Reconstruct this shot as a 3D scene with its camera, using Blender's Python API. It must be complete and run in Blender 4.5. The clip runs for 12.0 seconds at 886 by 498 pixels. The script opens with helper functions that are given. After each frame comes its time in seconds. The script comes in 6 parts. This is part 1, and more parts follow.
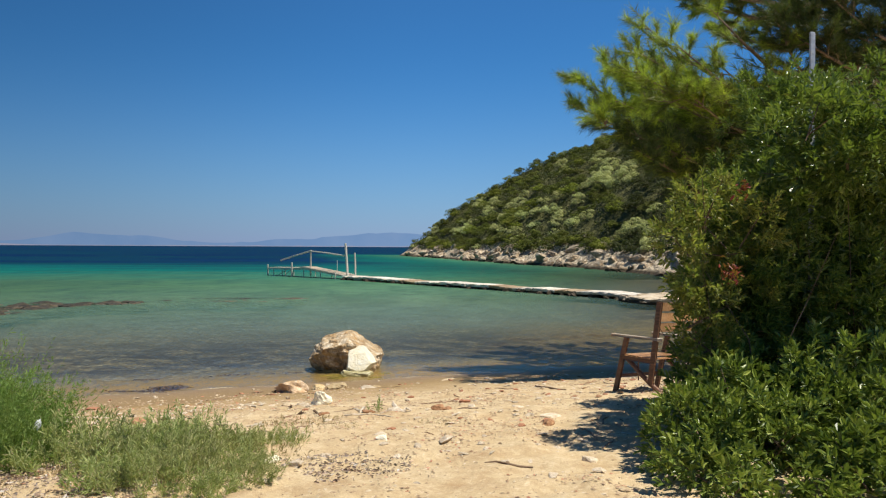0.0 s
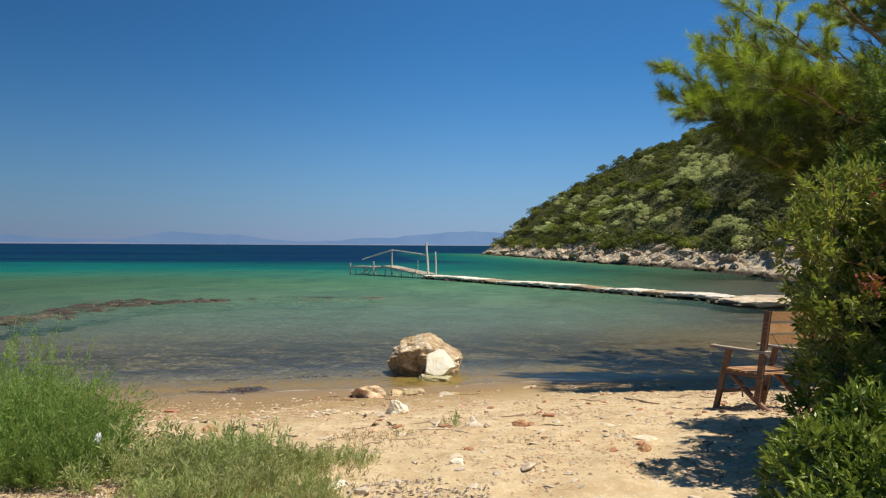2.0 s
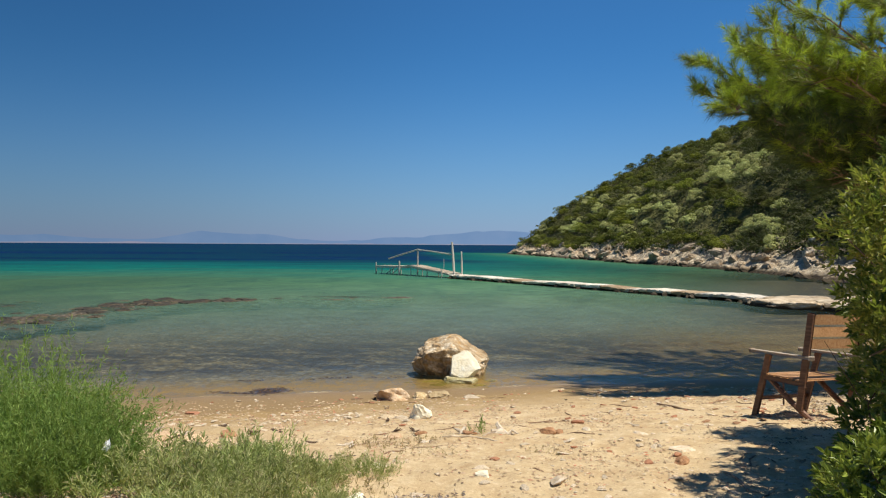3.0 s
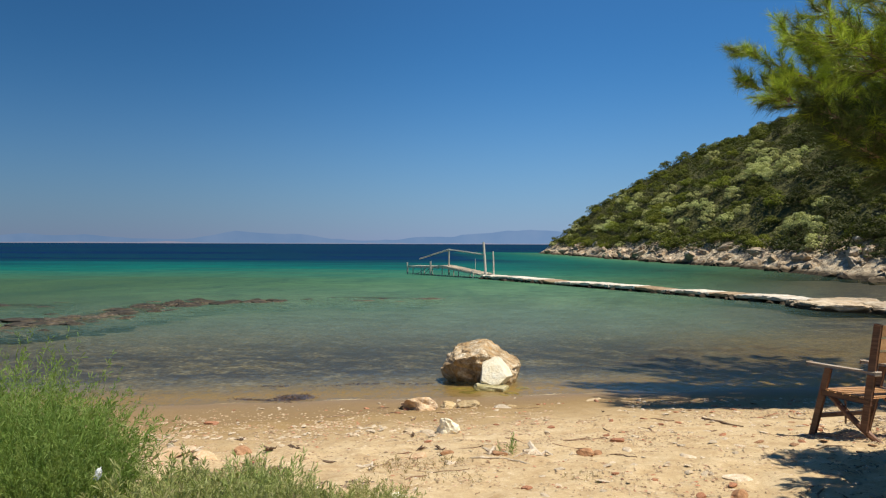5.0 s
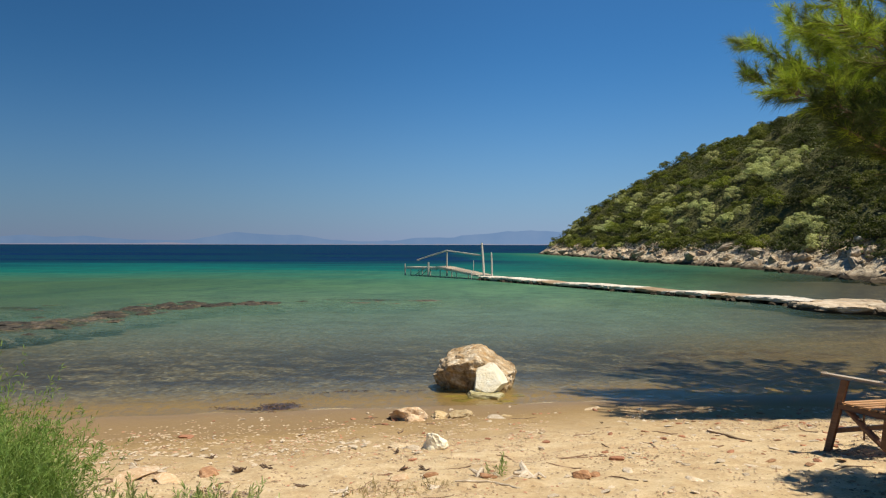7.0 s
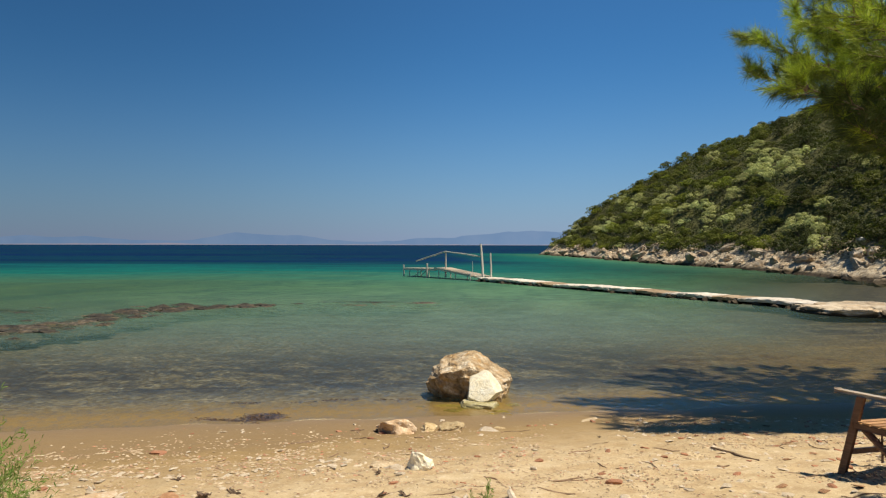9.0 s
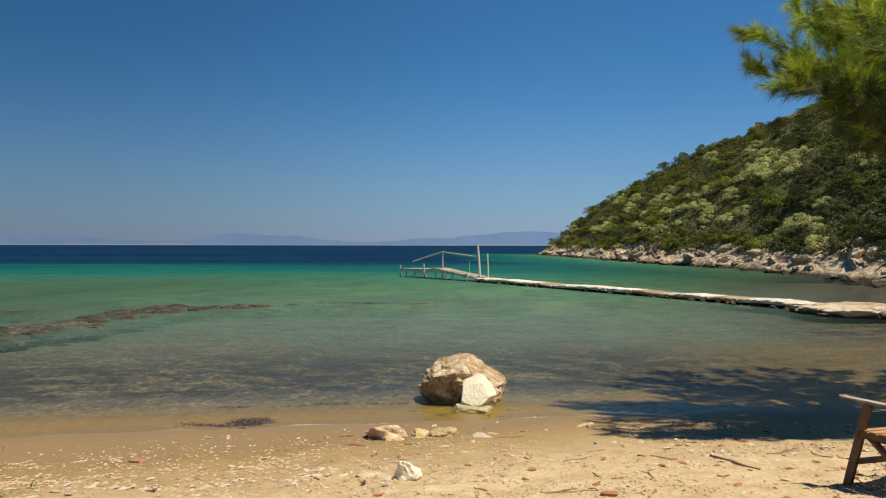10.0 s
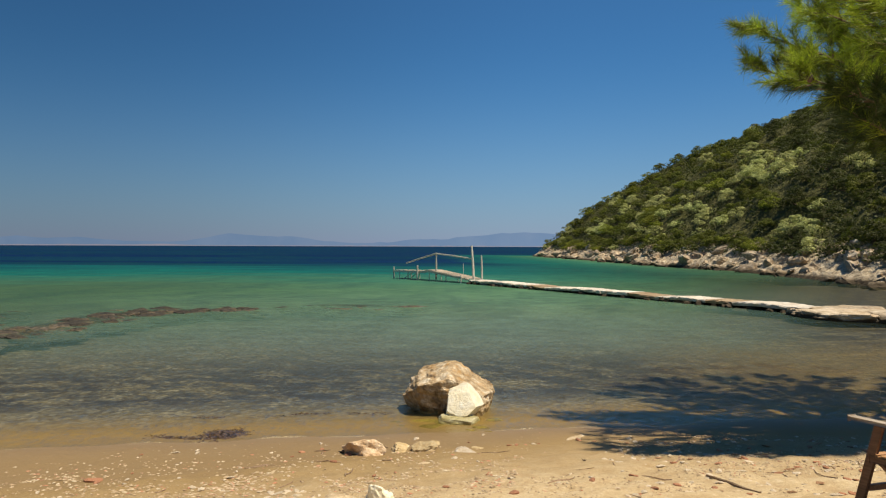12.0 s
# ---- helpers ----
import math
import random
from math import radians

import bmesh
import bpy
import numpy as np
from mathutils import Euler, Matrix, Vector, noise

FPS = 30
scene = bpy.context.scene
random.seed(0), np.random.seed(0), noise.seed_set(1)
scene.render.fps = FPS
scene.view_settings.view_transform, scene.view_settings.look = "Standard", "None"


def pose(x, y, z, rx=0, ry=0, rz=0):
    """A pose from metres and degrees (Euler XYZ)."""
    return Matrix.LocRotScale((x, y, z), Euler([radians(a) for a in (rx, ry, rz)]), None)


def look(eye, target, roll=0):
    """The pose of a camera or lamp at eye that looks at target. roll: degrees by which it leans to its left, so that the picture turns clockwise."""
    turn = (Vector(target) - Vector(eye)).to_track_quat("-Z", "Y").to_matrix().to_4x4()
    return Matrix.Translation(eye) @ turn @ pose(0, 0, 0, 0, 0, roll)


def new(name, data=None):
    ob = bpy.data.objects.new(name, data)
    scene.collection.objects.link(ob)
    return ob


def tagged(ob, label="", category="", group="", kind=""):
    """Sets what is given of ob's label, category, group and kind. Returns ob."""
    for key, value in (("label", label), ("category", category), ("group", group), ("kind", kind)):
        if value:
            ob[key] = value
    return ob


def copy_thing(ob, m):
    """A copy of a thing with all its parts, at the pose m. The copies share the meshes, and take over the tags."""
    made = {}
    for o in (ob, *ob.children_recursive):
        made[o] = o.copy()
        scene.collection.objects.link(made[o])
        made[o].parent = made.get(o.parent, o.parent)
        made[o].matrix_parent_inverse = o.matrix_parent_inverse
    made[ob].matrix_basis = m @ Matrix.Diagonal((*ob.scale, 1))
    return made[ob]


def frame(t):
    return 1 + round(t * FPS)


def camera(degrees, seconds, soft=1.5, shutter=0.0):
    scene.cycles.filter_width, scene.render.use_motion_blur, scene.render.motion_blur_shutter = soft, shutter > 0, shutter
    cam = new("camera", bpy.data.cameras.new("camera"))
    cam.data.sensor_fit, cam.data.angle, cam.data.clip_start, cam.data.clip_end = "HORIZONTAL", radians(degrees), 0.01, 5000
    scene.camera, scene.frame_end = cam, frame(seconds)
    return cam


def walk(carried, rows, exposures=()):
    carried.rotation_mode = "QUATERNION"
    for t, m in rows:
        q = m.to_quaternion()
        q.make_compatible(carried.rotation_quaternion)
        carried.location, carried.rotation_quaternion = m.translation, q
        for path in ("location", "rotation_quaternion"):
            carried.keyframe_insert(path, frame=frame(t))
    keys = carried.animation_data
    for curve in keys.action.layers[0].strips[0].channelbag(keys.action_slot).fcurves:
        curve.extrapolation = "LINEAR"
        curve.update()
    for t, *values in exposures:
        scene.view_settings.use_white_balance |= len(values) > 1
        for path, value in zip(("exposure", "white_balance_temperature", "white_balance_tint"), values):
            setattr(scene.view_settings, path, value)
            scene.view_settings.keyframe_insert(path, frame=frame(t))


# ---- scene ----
cam = camera(64.0, 12.0, 1.2)
PATH = [
    (0, (0.019, -0.128, 2.406), (0.063, 1.872, 2.400), 0.3),
    (0.5, (0.029, -0.002, 2.412), (0.02, 1.998, 2.401), 0.3),
    (1, (0.029, 0.122, 2.423), (-0.035, 2.121, 2.413), 0.2),
    (1.5, (0.021, 0.25, 2.439), (-0.104, 2.246, 2.428), 0.2),
    (2, (0.022, 0.364, 2.446), (-0.162, 2.356, 2.435), 0.3),
    (2.5, (0.019, 0.5, 2.444), (-0.207, 2.487, 2.432), 0.3),
    (3, (0.01, 0.623, 2.446), (-0.247, 2.606, 2.433), 0.3),
    (5, (-0.015, 1.105, 2.488), (-0.361, 3.074, 2.473), 0.2),
    (5.5, (-0.013, 1.234, 2.486), (-0.357, 3.204, 2.473), 0.3),
    (6, (-0.005, 1.365, 2.492), (-0.352, 3.334, 2.478), 0.0),
    (6.5, (0.007, 1.495, 2.488), (-0.342, 3.464, 2.476), 0.1),
    (7, (0.023, 1.62, 2.503), (-0.322, 3.59, 2.49), 0.1),
    (9, (0.082, 2.101, 2.548), (-0.265, 4.071, 2.536), 0.1),
    (9.5, (0.101, 2.235, 2.548), (-0.243, 4.205, 2.536), 0.1),
    (10, (0.118, 2.371, 2.55), (-0.223, 4.341, 2.539), 0.1),
    (10.5, (0.131, 2.504, 2.549), (-0.207, 4.475, 2.539), 0.1),
    (11, (0.148, 2.626, 2.557), (-0.19, 4.597, 2.548), -0.0),
    (11.5, (0.17, 2.756, 2.57), (-0.169, 4.728, 2.561), 0.1),
    (12, (0.204, 2.879, 2.582), (-0.126, 4.852, 2.574), 0.2),
]
walk(cam, [(t, look(e, g, r)) for t, e, g, r in PATH], [(0.0, 0.38, 6250, 10), (2.5, 0.34, 6350, 10), (6.0, 0.30, 6500, 10), (10.0, 0.25, 6850, 10), (12.0, 0.22, 7000, 10)])

# ---- world, sun, exposure ----
SUN_TO = Vector((0.46, -0.14, 1.0)).normalized()
sky_world = bpy.data.worlds.new("sky")
scene.world = sky_world
sky_world.use_nodes = True
wn = sky_world.node_tree.nodes
sky = wn.new("ShaderNodeTexSky")
sky.sky_type = "NISHITA"
sky.sun_disc = False
sky.sun_elevation = math.asin(SUN_TO.z)
sky.sun_rotation = math.atan2(SUN_TO.x, SUN_TO.y)
sky.altitude = 0.0
sky.air_density = 1.0
sky.dust_density = 0.0
sky.ozone_density = 6.0
wn["Background"].inputs["Strength"].default_value = 0.061
even = wn.new("ShaderNodeGamma")
even.inputs["Gamma"].default_value = 1.0
deep = wn.new("ShaderNodeVectorMath")
deep.operation = "MULTIPLY"
deep.inputs[1].default_value = (0.405, 0.885, 1.175)
sky_world.node_tree.links.new(sky.outputs["Color"], even.inputs["Color"])
sky_world.node_tree.links.new(even.outputs["Color"], deep.inputs[0])
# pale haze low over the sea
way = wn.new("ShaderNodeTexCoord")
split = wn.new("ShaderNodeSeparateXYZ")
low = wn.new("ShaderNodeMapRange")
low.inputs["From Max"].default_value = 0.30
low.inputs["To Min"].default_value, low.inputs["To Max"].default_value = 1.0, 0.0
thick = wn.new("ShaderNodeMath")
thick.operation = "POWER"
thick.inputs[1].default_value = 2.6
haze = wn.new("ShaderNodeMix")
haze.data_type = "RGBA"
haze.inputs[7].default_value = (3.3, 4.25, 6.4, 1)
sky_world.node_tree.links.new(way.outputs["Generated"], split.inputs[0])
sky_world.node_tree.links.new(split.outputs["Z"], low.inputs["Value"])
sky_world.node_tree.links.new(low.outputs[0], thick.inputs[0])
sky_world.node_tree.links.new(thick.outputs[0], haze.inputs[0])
# sky and haze scaled darker to the left, standing in for lens vignetting
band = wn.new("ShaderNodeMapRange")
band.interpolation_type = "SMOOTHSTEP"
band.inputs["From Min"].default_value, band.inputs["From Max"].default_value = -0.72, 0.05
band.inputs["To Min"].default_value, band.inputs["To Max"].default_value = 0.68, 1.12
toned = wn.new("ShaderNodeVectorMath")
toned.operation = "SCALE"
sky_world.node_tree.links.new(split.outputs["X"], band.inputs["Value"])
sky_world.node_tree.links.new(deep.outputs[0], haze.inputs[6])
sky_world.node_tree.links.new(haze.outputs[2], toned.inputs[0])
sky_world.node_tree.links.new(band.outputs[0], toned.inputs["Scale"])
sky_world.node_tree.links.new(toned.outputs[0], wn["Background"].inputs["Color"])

sun = new("sun", bpy.data.lights.new("sun", "SUN"))
sun.data.energy = 5.0
sun.data.angle = radians(0.53)
sun.data.color = (1.0, 0.93, 0.79)
sun.matrix_world = look((30, -6, 60), Vector((30, -6, 60)) - SUN_TO)


# ---- small builders ----
def lin(a, b, t):
    return a + (b - a) * t


def fast_mesh(name, verts, faces, smooth=False):
    """A mesh from arrays of places (n, 3) and faces (m, k)."""
    me = bpy.data.meshes.new(name)
    verts, faces = np.asarray(verts, float), np.asarray(faces, int)
    k = faces.shape[1]
    me.vertices.add(len(verts))
    me.vertices.foreach_set("co", verts.ravel())
    me.loops.add(faces.size)
    me.loops.foreach_set("vertex_index", faces.ravel())
    me.polygons.add(len(faces))
    me.polygons.foreach_set("loop_start", np.arange(len(faces)) * k)
    me.polygons.foreach_set("use_smooth", np.full(len(faces), smooth))
    me.update(calc_edges=True)
    me.validate()
    return me


def bm_mesh(name, bm, smooth=False):
    me = bpy.data.meshes.new(name)
    for f in bm.faces:
        f.smooth = smooth
    bm.to_mesh(me)
    bm.free()
    return me


def part(name, me, material, parent=None, label="", kind=""):
    """Links a mesh (or a bmesh) as one object, under a thing or a part if given."""
    if isinstance(me, bmesh.types.BMesh):
        me = bm_mesh(name, me)
    if material and not me.materials:
        me.materials.append(material)
    ob = new(name, me)
    ob.parent = parent
    return tagged(ob, label, kind=kind)


def empty(name, m, label, category, group=""):
    ob = new(name)
    ob.empty_display_size = 0.1
    ob.matrix_basis = m
    return tagged(ob, label, category, group)


def beam(a, b, w, h, up=(0, 0, 1), bevel=0.006, bm=None, wob=0.0):
    """A squared timber from a to b, w across and h in the direction of up."""
    bm = bm or bmesh.new()
    a, b, up = Vector(a), Vector(b), Vector(up)
    ax = (b - a).normalized()
    side = ax.cross(up).normalized()
    top = side.cross(ax)
    made = bmesh.ops.create_cube(bm, size=1.0)["verts"]
    for v in made:
        c = v.co.copy()
        v.co = lin(a, b, c.x + 0.5) + side * c.y * w + top * c.z * h
        if wob:
            v.co += Vector((random.uniform(-1, 1), random.uniform(-1, 1), random.uniform(-1, 1))) * wob
    if bevel:
        es = list({e for v in made for e in v.link_edges})
        bmesh.ops.bevel(bm, geom=es, offset=bevel, segments=2, profile=0.6, affect="EDGES")
    return bm


def tube(points, radii, sides=7, bm=None):
    """A tapered round limb through the points."""
    bm = bm or bmesh.new()
    pts = [Vector(p) for p in points]
    rings = []
    for i, p in enumerate(pts):
        d = (pts[min(i + 1, len(pts) - 1)] - pts[max(i - 1, 0)]).normalized()
        s = d.cross(Vector((0.31, 0.17, 0.93))).normalized()
        u = s.cross(d)
        rings.append([bm.verts.new(p + (s * math.cos(j * math.tau / sides) + u * math.sin(j * math.tau / sides)) * radii[i]) for j in range(sides)])
    for r0, r1 in zip(rings, rings[1:]):
        for j in range(sides):
            bm.faces.new((r0[j], r0[(j + 1) % sides], r1[(j + 1) % sides], r1[j]))
    bm.faces.new(rings[0][::-1])
    bm.faces.new(rings[-1])
    return bm


def rock_bm(seed, size, subdiv=3, cuts=9, rough=0.10, fine=0.03, flat=0.0, lo=0.55, hi=0.85):
    """A broken stone: a ball trimmed by random planes, then roughened. size: half axes."""
    rnd = random.Random(seed)
    bm = bmesh.new()
    bmesh.ops.create_icosphere(bm, subdivisions=subdiv, radius=1.0)
    planes = []
    for _ in range(cuts):
        n = Vector((rnd.gauss(0, 1), rnd.gauss(0, 1), rnd.gauss(0, 0.8))).normalized()
        planes.append((n, rnd.uniform(lo, hi)))
    off = Vector((rnd.uniform(-50, 50), rnd.uniform(-50, 50), rnd.uniform(-50, 50)))
    for v in bm.verts:
        p = v.co.copy()
        for n, d in planes:
            over = p.dot(n) - d
            if over > 0:
                p -= n * over * 0.92
        k = noise.fractal(p * 1.3 + off, 0.9, 2.1, 3) * rough + noise.fractal(p * 5.0 + off, 0.8, 2.2, 3) * fine
        p *= 1.0 + k
        if flat and p.z < -flat:
            p.z = -flat + (p.z + flat) * 0.1
        v.co = Vector((p.x * size[0], p.y * size[1], p.z * size[2]))
    return bm


# ---- materials ----
class Mat:
    """A node material with short-hand for its nodes."""

    def __init__(self, name):
        self.m = bpy.data.materials.new(name)
        self.m.use_nodes = True
        self.t = self.m.node_tree
        self.b = self.t.nodes["Principled BSDF"]
        self.out = self.t.nodes["Material Output"]

    def node(self, kind):
        return self.t.nodes.new("ShaderNode" + kind)

    def put(self, sock, v):
        if isinstance(v, bpy.types.NodeSocket):
            self.t.links.new(v, sock)
        elif v is not None:
            sock.default_value = (*v, 1.0) if isinstance(v, tuple) and len(v) == 3 and sock.type == "RGBA" else v

    def coords(self, scale=(1, 1, 1), world=True):
        c = self.node("NewGeometry").outputs["Position"] if world else self.node("TexCoord").outputs["Object"]
        mp = self.node("Mapping")
        self.put(mp.inputs["Vector"], c)
        mp.inputs["Scale"].default_value = scale
        return mp.outputs["Vector"]

    def noise(self, scale, detail=4.0, rough=0.55, vec=None, dist=0.0):
        n = self.node("TexNoise")
        self.put(n.inputs["Vector"], vec if vec is not None else self.coords())
        n.inputs["Scale"].default_value = scale
        n.inputs["Detail"].default_value = detail
        n.inputs["Roughness"].default_value = rough
        n.inputs["Distortion"].default_value = dist
        return n.outputs["Fac"]

    def voronoi(self, scale, vec=None, feature="F1", out="Distance"):
        n = self.node("TexVoronoi")
        n.feature = feature
        self.put(n.inputs["Vector"], vec if vec is not None else self.coords())
        n.inputs["Scale"].default_value = scale
        return n.outputs[out]

    def math(self, op, a, b=None, clamp=False):
        n = self.node("Math")
        n.operation, n.use_clamp = op, clamp
        self.put(n.inputs[0], a)
        if b is not None:
            self.put(n.inputs[1], b)
        return n.outputs[0]

    def ramp(self, fac, stops, ease="LINEAR"):
        n = self.node("ValToRGB")
        n.color_ramp.interpolation = ease
        e = n.color_ramp.elements
        while len(e) < len(stops):
            e.new(0.5)
        for s, (p, c) in zip(e, stops):
            s.position = p
            s.color = (c, c, c, 1) if isinstance(c, (int, float)) else (*c, 1)
        self.put(n.inputs["Fac"], fac)
        return n.outputs["Color"]

    def span(self, v, a, b, c=0.0, d=1.0):
        n = self.node("MapRange")
        self.put(n.inputs["Value"], v)
        for k, x in zip(("From Min", "From Max", "To Min", "To Max"), (a, b, c, d)):
            n.inputs[k].default_value = x
        return n.outputs["Result"]

    def mix(self, fac, a, b, how="MIX"):
        n = self.node("Mix")
        n.data_type, n.blend_type = "RGBA", how
        self.put(n.inputs[0], fac)
        self.put(n.inputs[6], a)
        self.put(n.inputs[7], b)
        return n.outputs[2]

    def bump(self, height, strength=0.5, distance=0.01, normal=None):
        n = self.node("Bump")
        self.put(n.inputs["Height"], height)
        self.put(n.inputs["Strength"], strength)
        n.inputs["Distance"].default_value = distance
        if normal is not None:
            self.put(n.inputs["Normal"], normal)
        return n.outputs["Normal"]

    def done(self, color=None, rough=0.8, normal=None, spec=0.3, metal=0.0):
        self.put(self.b.inputs["Base Color"], color)
        self.put(self.b.inputs["Roughness"], rough)
        self.put(self.b.inputs["Metallic"], metal)
        self.put(self.b.inputs["Specular IOR Level"], spec)
        if normal is not None:
            self.put(self.b.inputs["Normal"], normal)
        return self.m


SHORE0, SHORE_K = 13.0, 0.33


def seaward(mt):
    """How far a place lies out from the waterline of the beach."""
    sep = mt.node("SeparateXYZ")
    mt.put(sep.inputs[0], mt.node("NewGeometry").outputs["Position"])
    q = mt.math("SUBTRACT", sep.outputs["Y"], mt.math("MULTIPLY", sep.outputs["X"], SHORE_K))
    side = mt.math("SUBTRACT", mt.math("ADD", mt.math("MULTIPLY", sep.outputs["Y"], 0.42), 1.32), sep.outputs["X"])
    side = mt.math("MAXIMUM", mt.math("MULTIPLY", side, 1.4), mt.math("SUBTRACT", mt.math("MULTIPLY", side, 3.0), 12.0))
    return mt.math("MINIMUM", mt.math("SUBTRACT", q, SHORE0), side), sep


def make_sand():
    mt = Mat("sand")
    q, sep = seaward(mt)
    big = mt.noise(0.55, 4)
    mid = mt.noise(3.2, 5, 0.65)
    grit = mt.noise(60.0, 6, 0.75)
    dry = mt.ramp(mid, [(0.28, (0.43, 0.295, 0.150)), (0.52, (0.58, 0.44, 0.25)), (0.75, (0.67, 0.535, 0.335))])
    dry = mt.mix(mt.span(grit, 0.35, 0.7), mt.mix(0.35, dry, (0.22, 0.13, 0.06)), dry)
    crumb = mt.noise(17.0, 7, 0.8, None, 0.6)
    dry = mt.mix(mt.math("MULTIPLY", mt.span(crumb, 0.52, 0.66), mt.span(big, 0.30, 0.62, 0.25, 0.7)), dry, (0.35, 0.225, 0.115))
    dry = mt.mix(mt.math("MULTIPLY", mt.span(crumb, 0.46, 0.34), 0.45), dry, (0.76, 0.63, 0.44))
    shell = mt.voronoi(34.0, out="Color")
    pick = mt.node("SeparateColor")
    mt.put(pick.inputs[0], shell)
    near = mt.voronoi(34.0)
    spot = mt.math("MULTIPLY", mt.math("GREATER_THAN", pick.outputs[0], 0.86), mt.math("LESS_THAN", near, 0.30))
    spot = mt.math("MULTIPLY", spot, mt.span(mt.noise(1.1, 3), 0.42, 0.6))
    dry = mt.mix(spot, dry, mt.ramp(pick.outputs[1], [(0.0, (0.62, 0.54, 0.43)), (0.55, (0.48, 0.37, 0.25)), (0.75, (0.36, 0.14, 0.07)), (1.0, (0.12, 0.09, 0.06))]))
    litter = mt.span(mt.noise(9.0, 5, 0.7, mt.coords((0.5, 1.6, 1)), 1.5), 0.60, 0.72)
    litter = mt.math("MULTIPLY", litter, mt.span(big, 0.45, 0.62))
    dry = mt.mix(mt.math("MULTIPLY", litter, 0.6), dry, (0.20, 0.125, 0.06))
    damp = mt.mix(mt.span(grit, 0.3, 0.7), (0.200, 0.128, 0.054), (0.285, 0.190, 0.090))
    moist = mt.mix(mt.span(grit, 0.3, 0.7), (0.220, 0.136, 0.050), (0.345, 0.236, 0.105))
    level = mt.math("ADD", sep.outputs["Z"], mt.math("MULTIPLY", mt.math("SUBTRACT", big, 0.5), 0.10))
    level = mt.math("ADD", level, mt.span(sep.outputs["X"], -6.0, 0.0, -0.36, 0.0))
    col = mt.mix(mt.span(level, 0.02, 0.09), damp, moist)
    col = mt.mix(mt.ramp(mt.span(level, 0.08, 0.50), [(0.0, 0.0), (0.4, 0.30), (1.0, 1.0)]), col, dry)
    # below the water: sand, fading to dark weed and pebble patches
    bed = mt.mix(mt.span(grit, 0.3, 0.7), (0.19, 0.112, 0.030), (0.28, 0.18, 0.058))
    weed = mt.noise(1.7, 9, 0.76, mt.coords((0.55, 0.80, 1)), 0.4)
    speck = mt.noise(11.0, 4, 0.7, mt.coords((1.0, 0.6, 1)))
    weed = mt.math("ADD", weed, mt.math("MULTIPLY", mt.math("SUBTRACT", speck, 0.5), 0.45))
    band = mt.ramp(mt.span(q, 0.0, 30.0), [(0.0, 0.0), (0.055, 0.0), (0.12, 1.0), (0.22, 0.95), (0.38, 0.40), (1.0, 0.30)])
    sandy = mt.math("MAXIMUM", mt.span(sep.outputs["X"], 1.5, 5.0, 1.0, 0.45), mt.span(sep.outputs["Y"], 19.0, 27.0))
    weed = mt.math("MULTIPLY", mt.math("MULTIPLY", mt.span(weed, 0.35, 0.53), band), sandy)
    stones = mt.voronoi(16.0, mt.coords((1.0, 0.8, 1)), out="Color")
    stone_pick = mt.node("SeparateColor")
    mt.put(stone_pick.inputs[0], stones)
    bed = mt.mix(mt.math("MULTIPLY", mt.math("MULTIPLY", mt.span(q, 0.8, 2.6), 0.75), sandy), bed, mt.ramp(stone_pick.outputs[0], [(0.0, (0.06, 0.05, 0.035)), (0.4, (0.17, 0.145, 0.085)), (0.75, (0.23, 0.205, 0.145)), (1.0, (0.42, 0.39, 0.31))]))
    edge = mt.math("MULTIPLY", mt.span(q, 1.3, 0.5), mt.span(mt.noise(9.0, 4, 0.7, mt.coords((1.0, 0.5, 1))), 0.35, 0.65, 0.35, 1.0))
    bed = mt.mix(edge, bed, (0.40, 0.24, 0.045))
    bed = mt.mix(weed, bed, mt.mix(mid, (0.026, 0.022, 0.022), (0.070, 0.056, 0.046)))
    col = mt.mix(mt.span(sep.outputs["Z"], 0.0, -0.06), col, bed)
    wet = mt.span(sep.outputs["Z"], 0.0, 0.10, 0.40, 0.95)
    nrm = mt.bump(mid, 0.5, 0.05)
    nrm = mt.bump(grit, 0.55, 0.012, nrm)
    return mt.done(col, wet, nrm, 0.3)


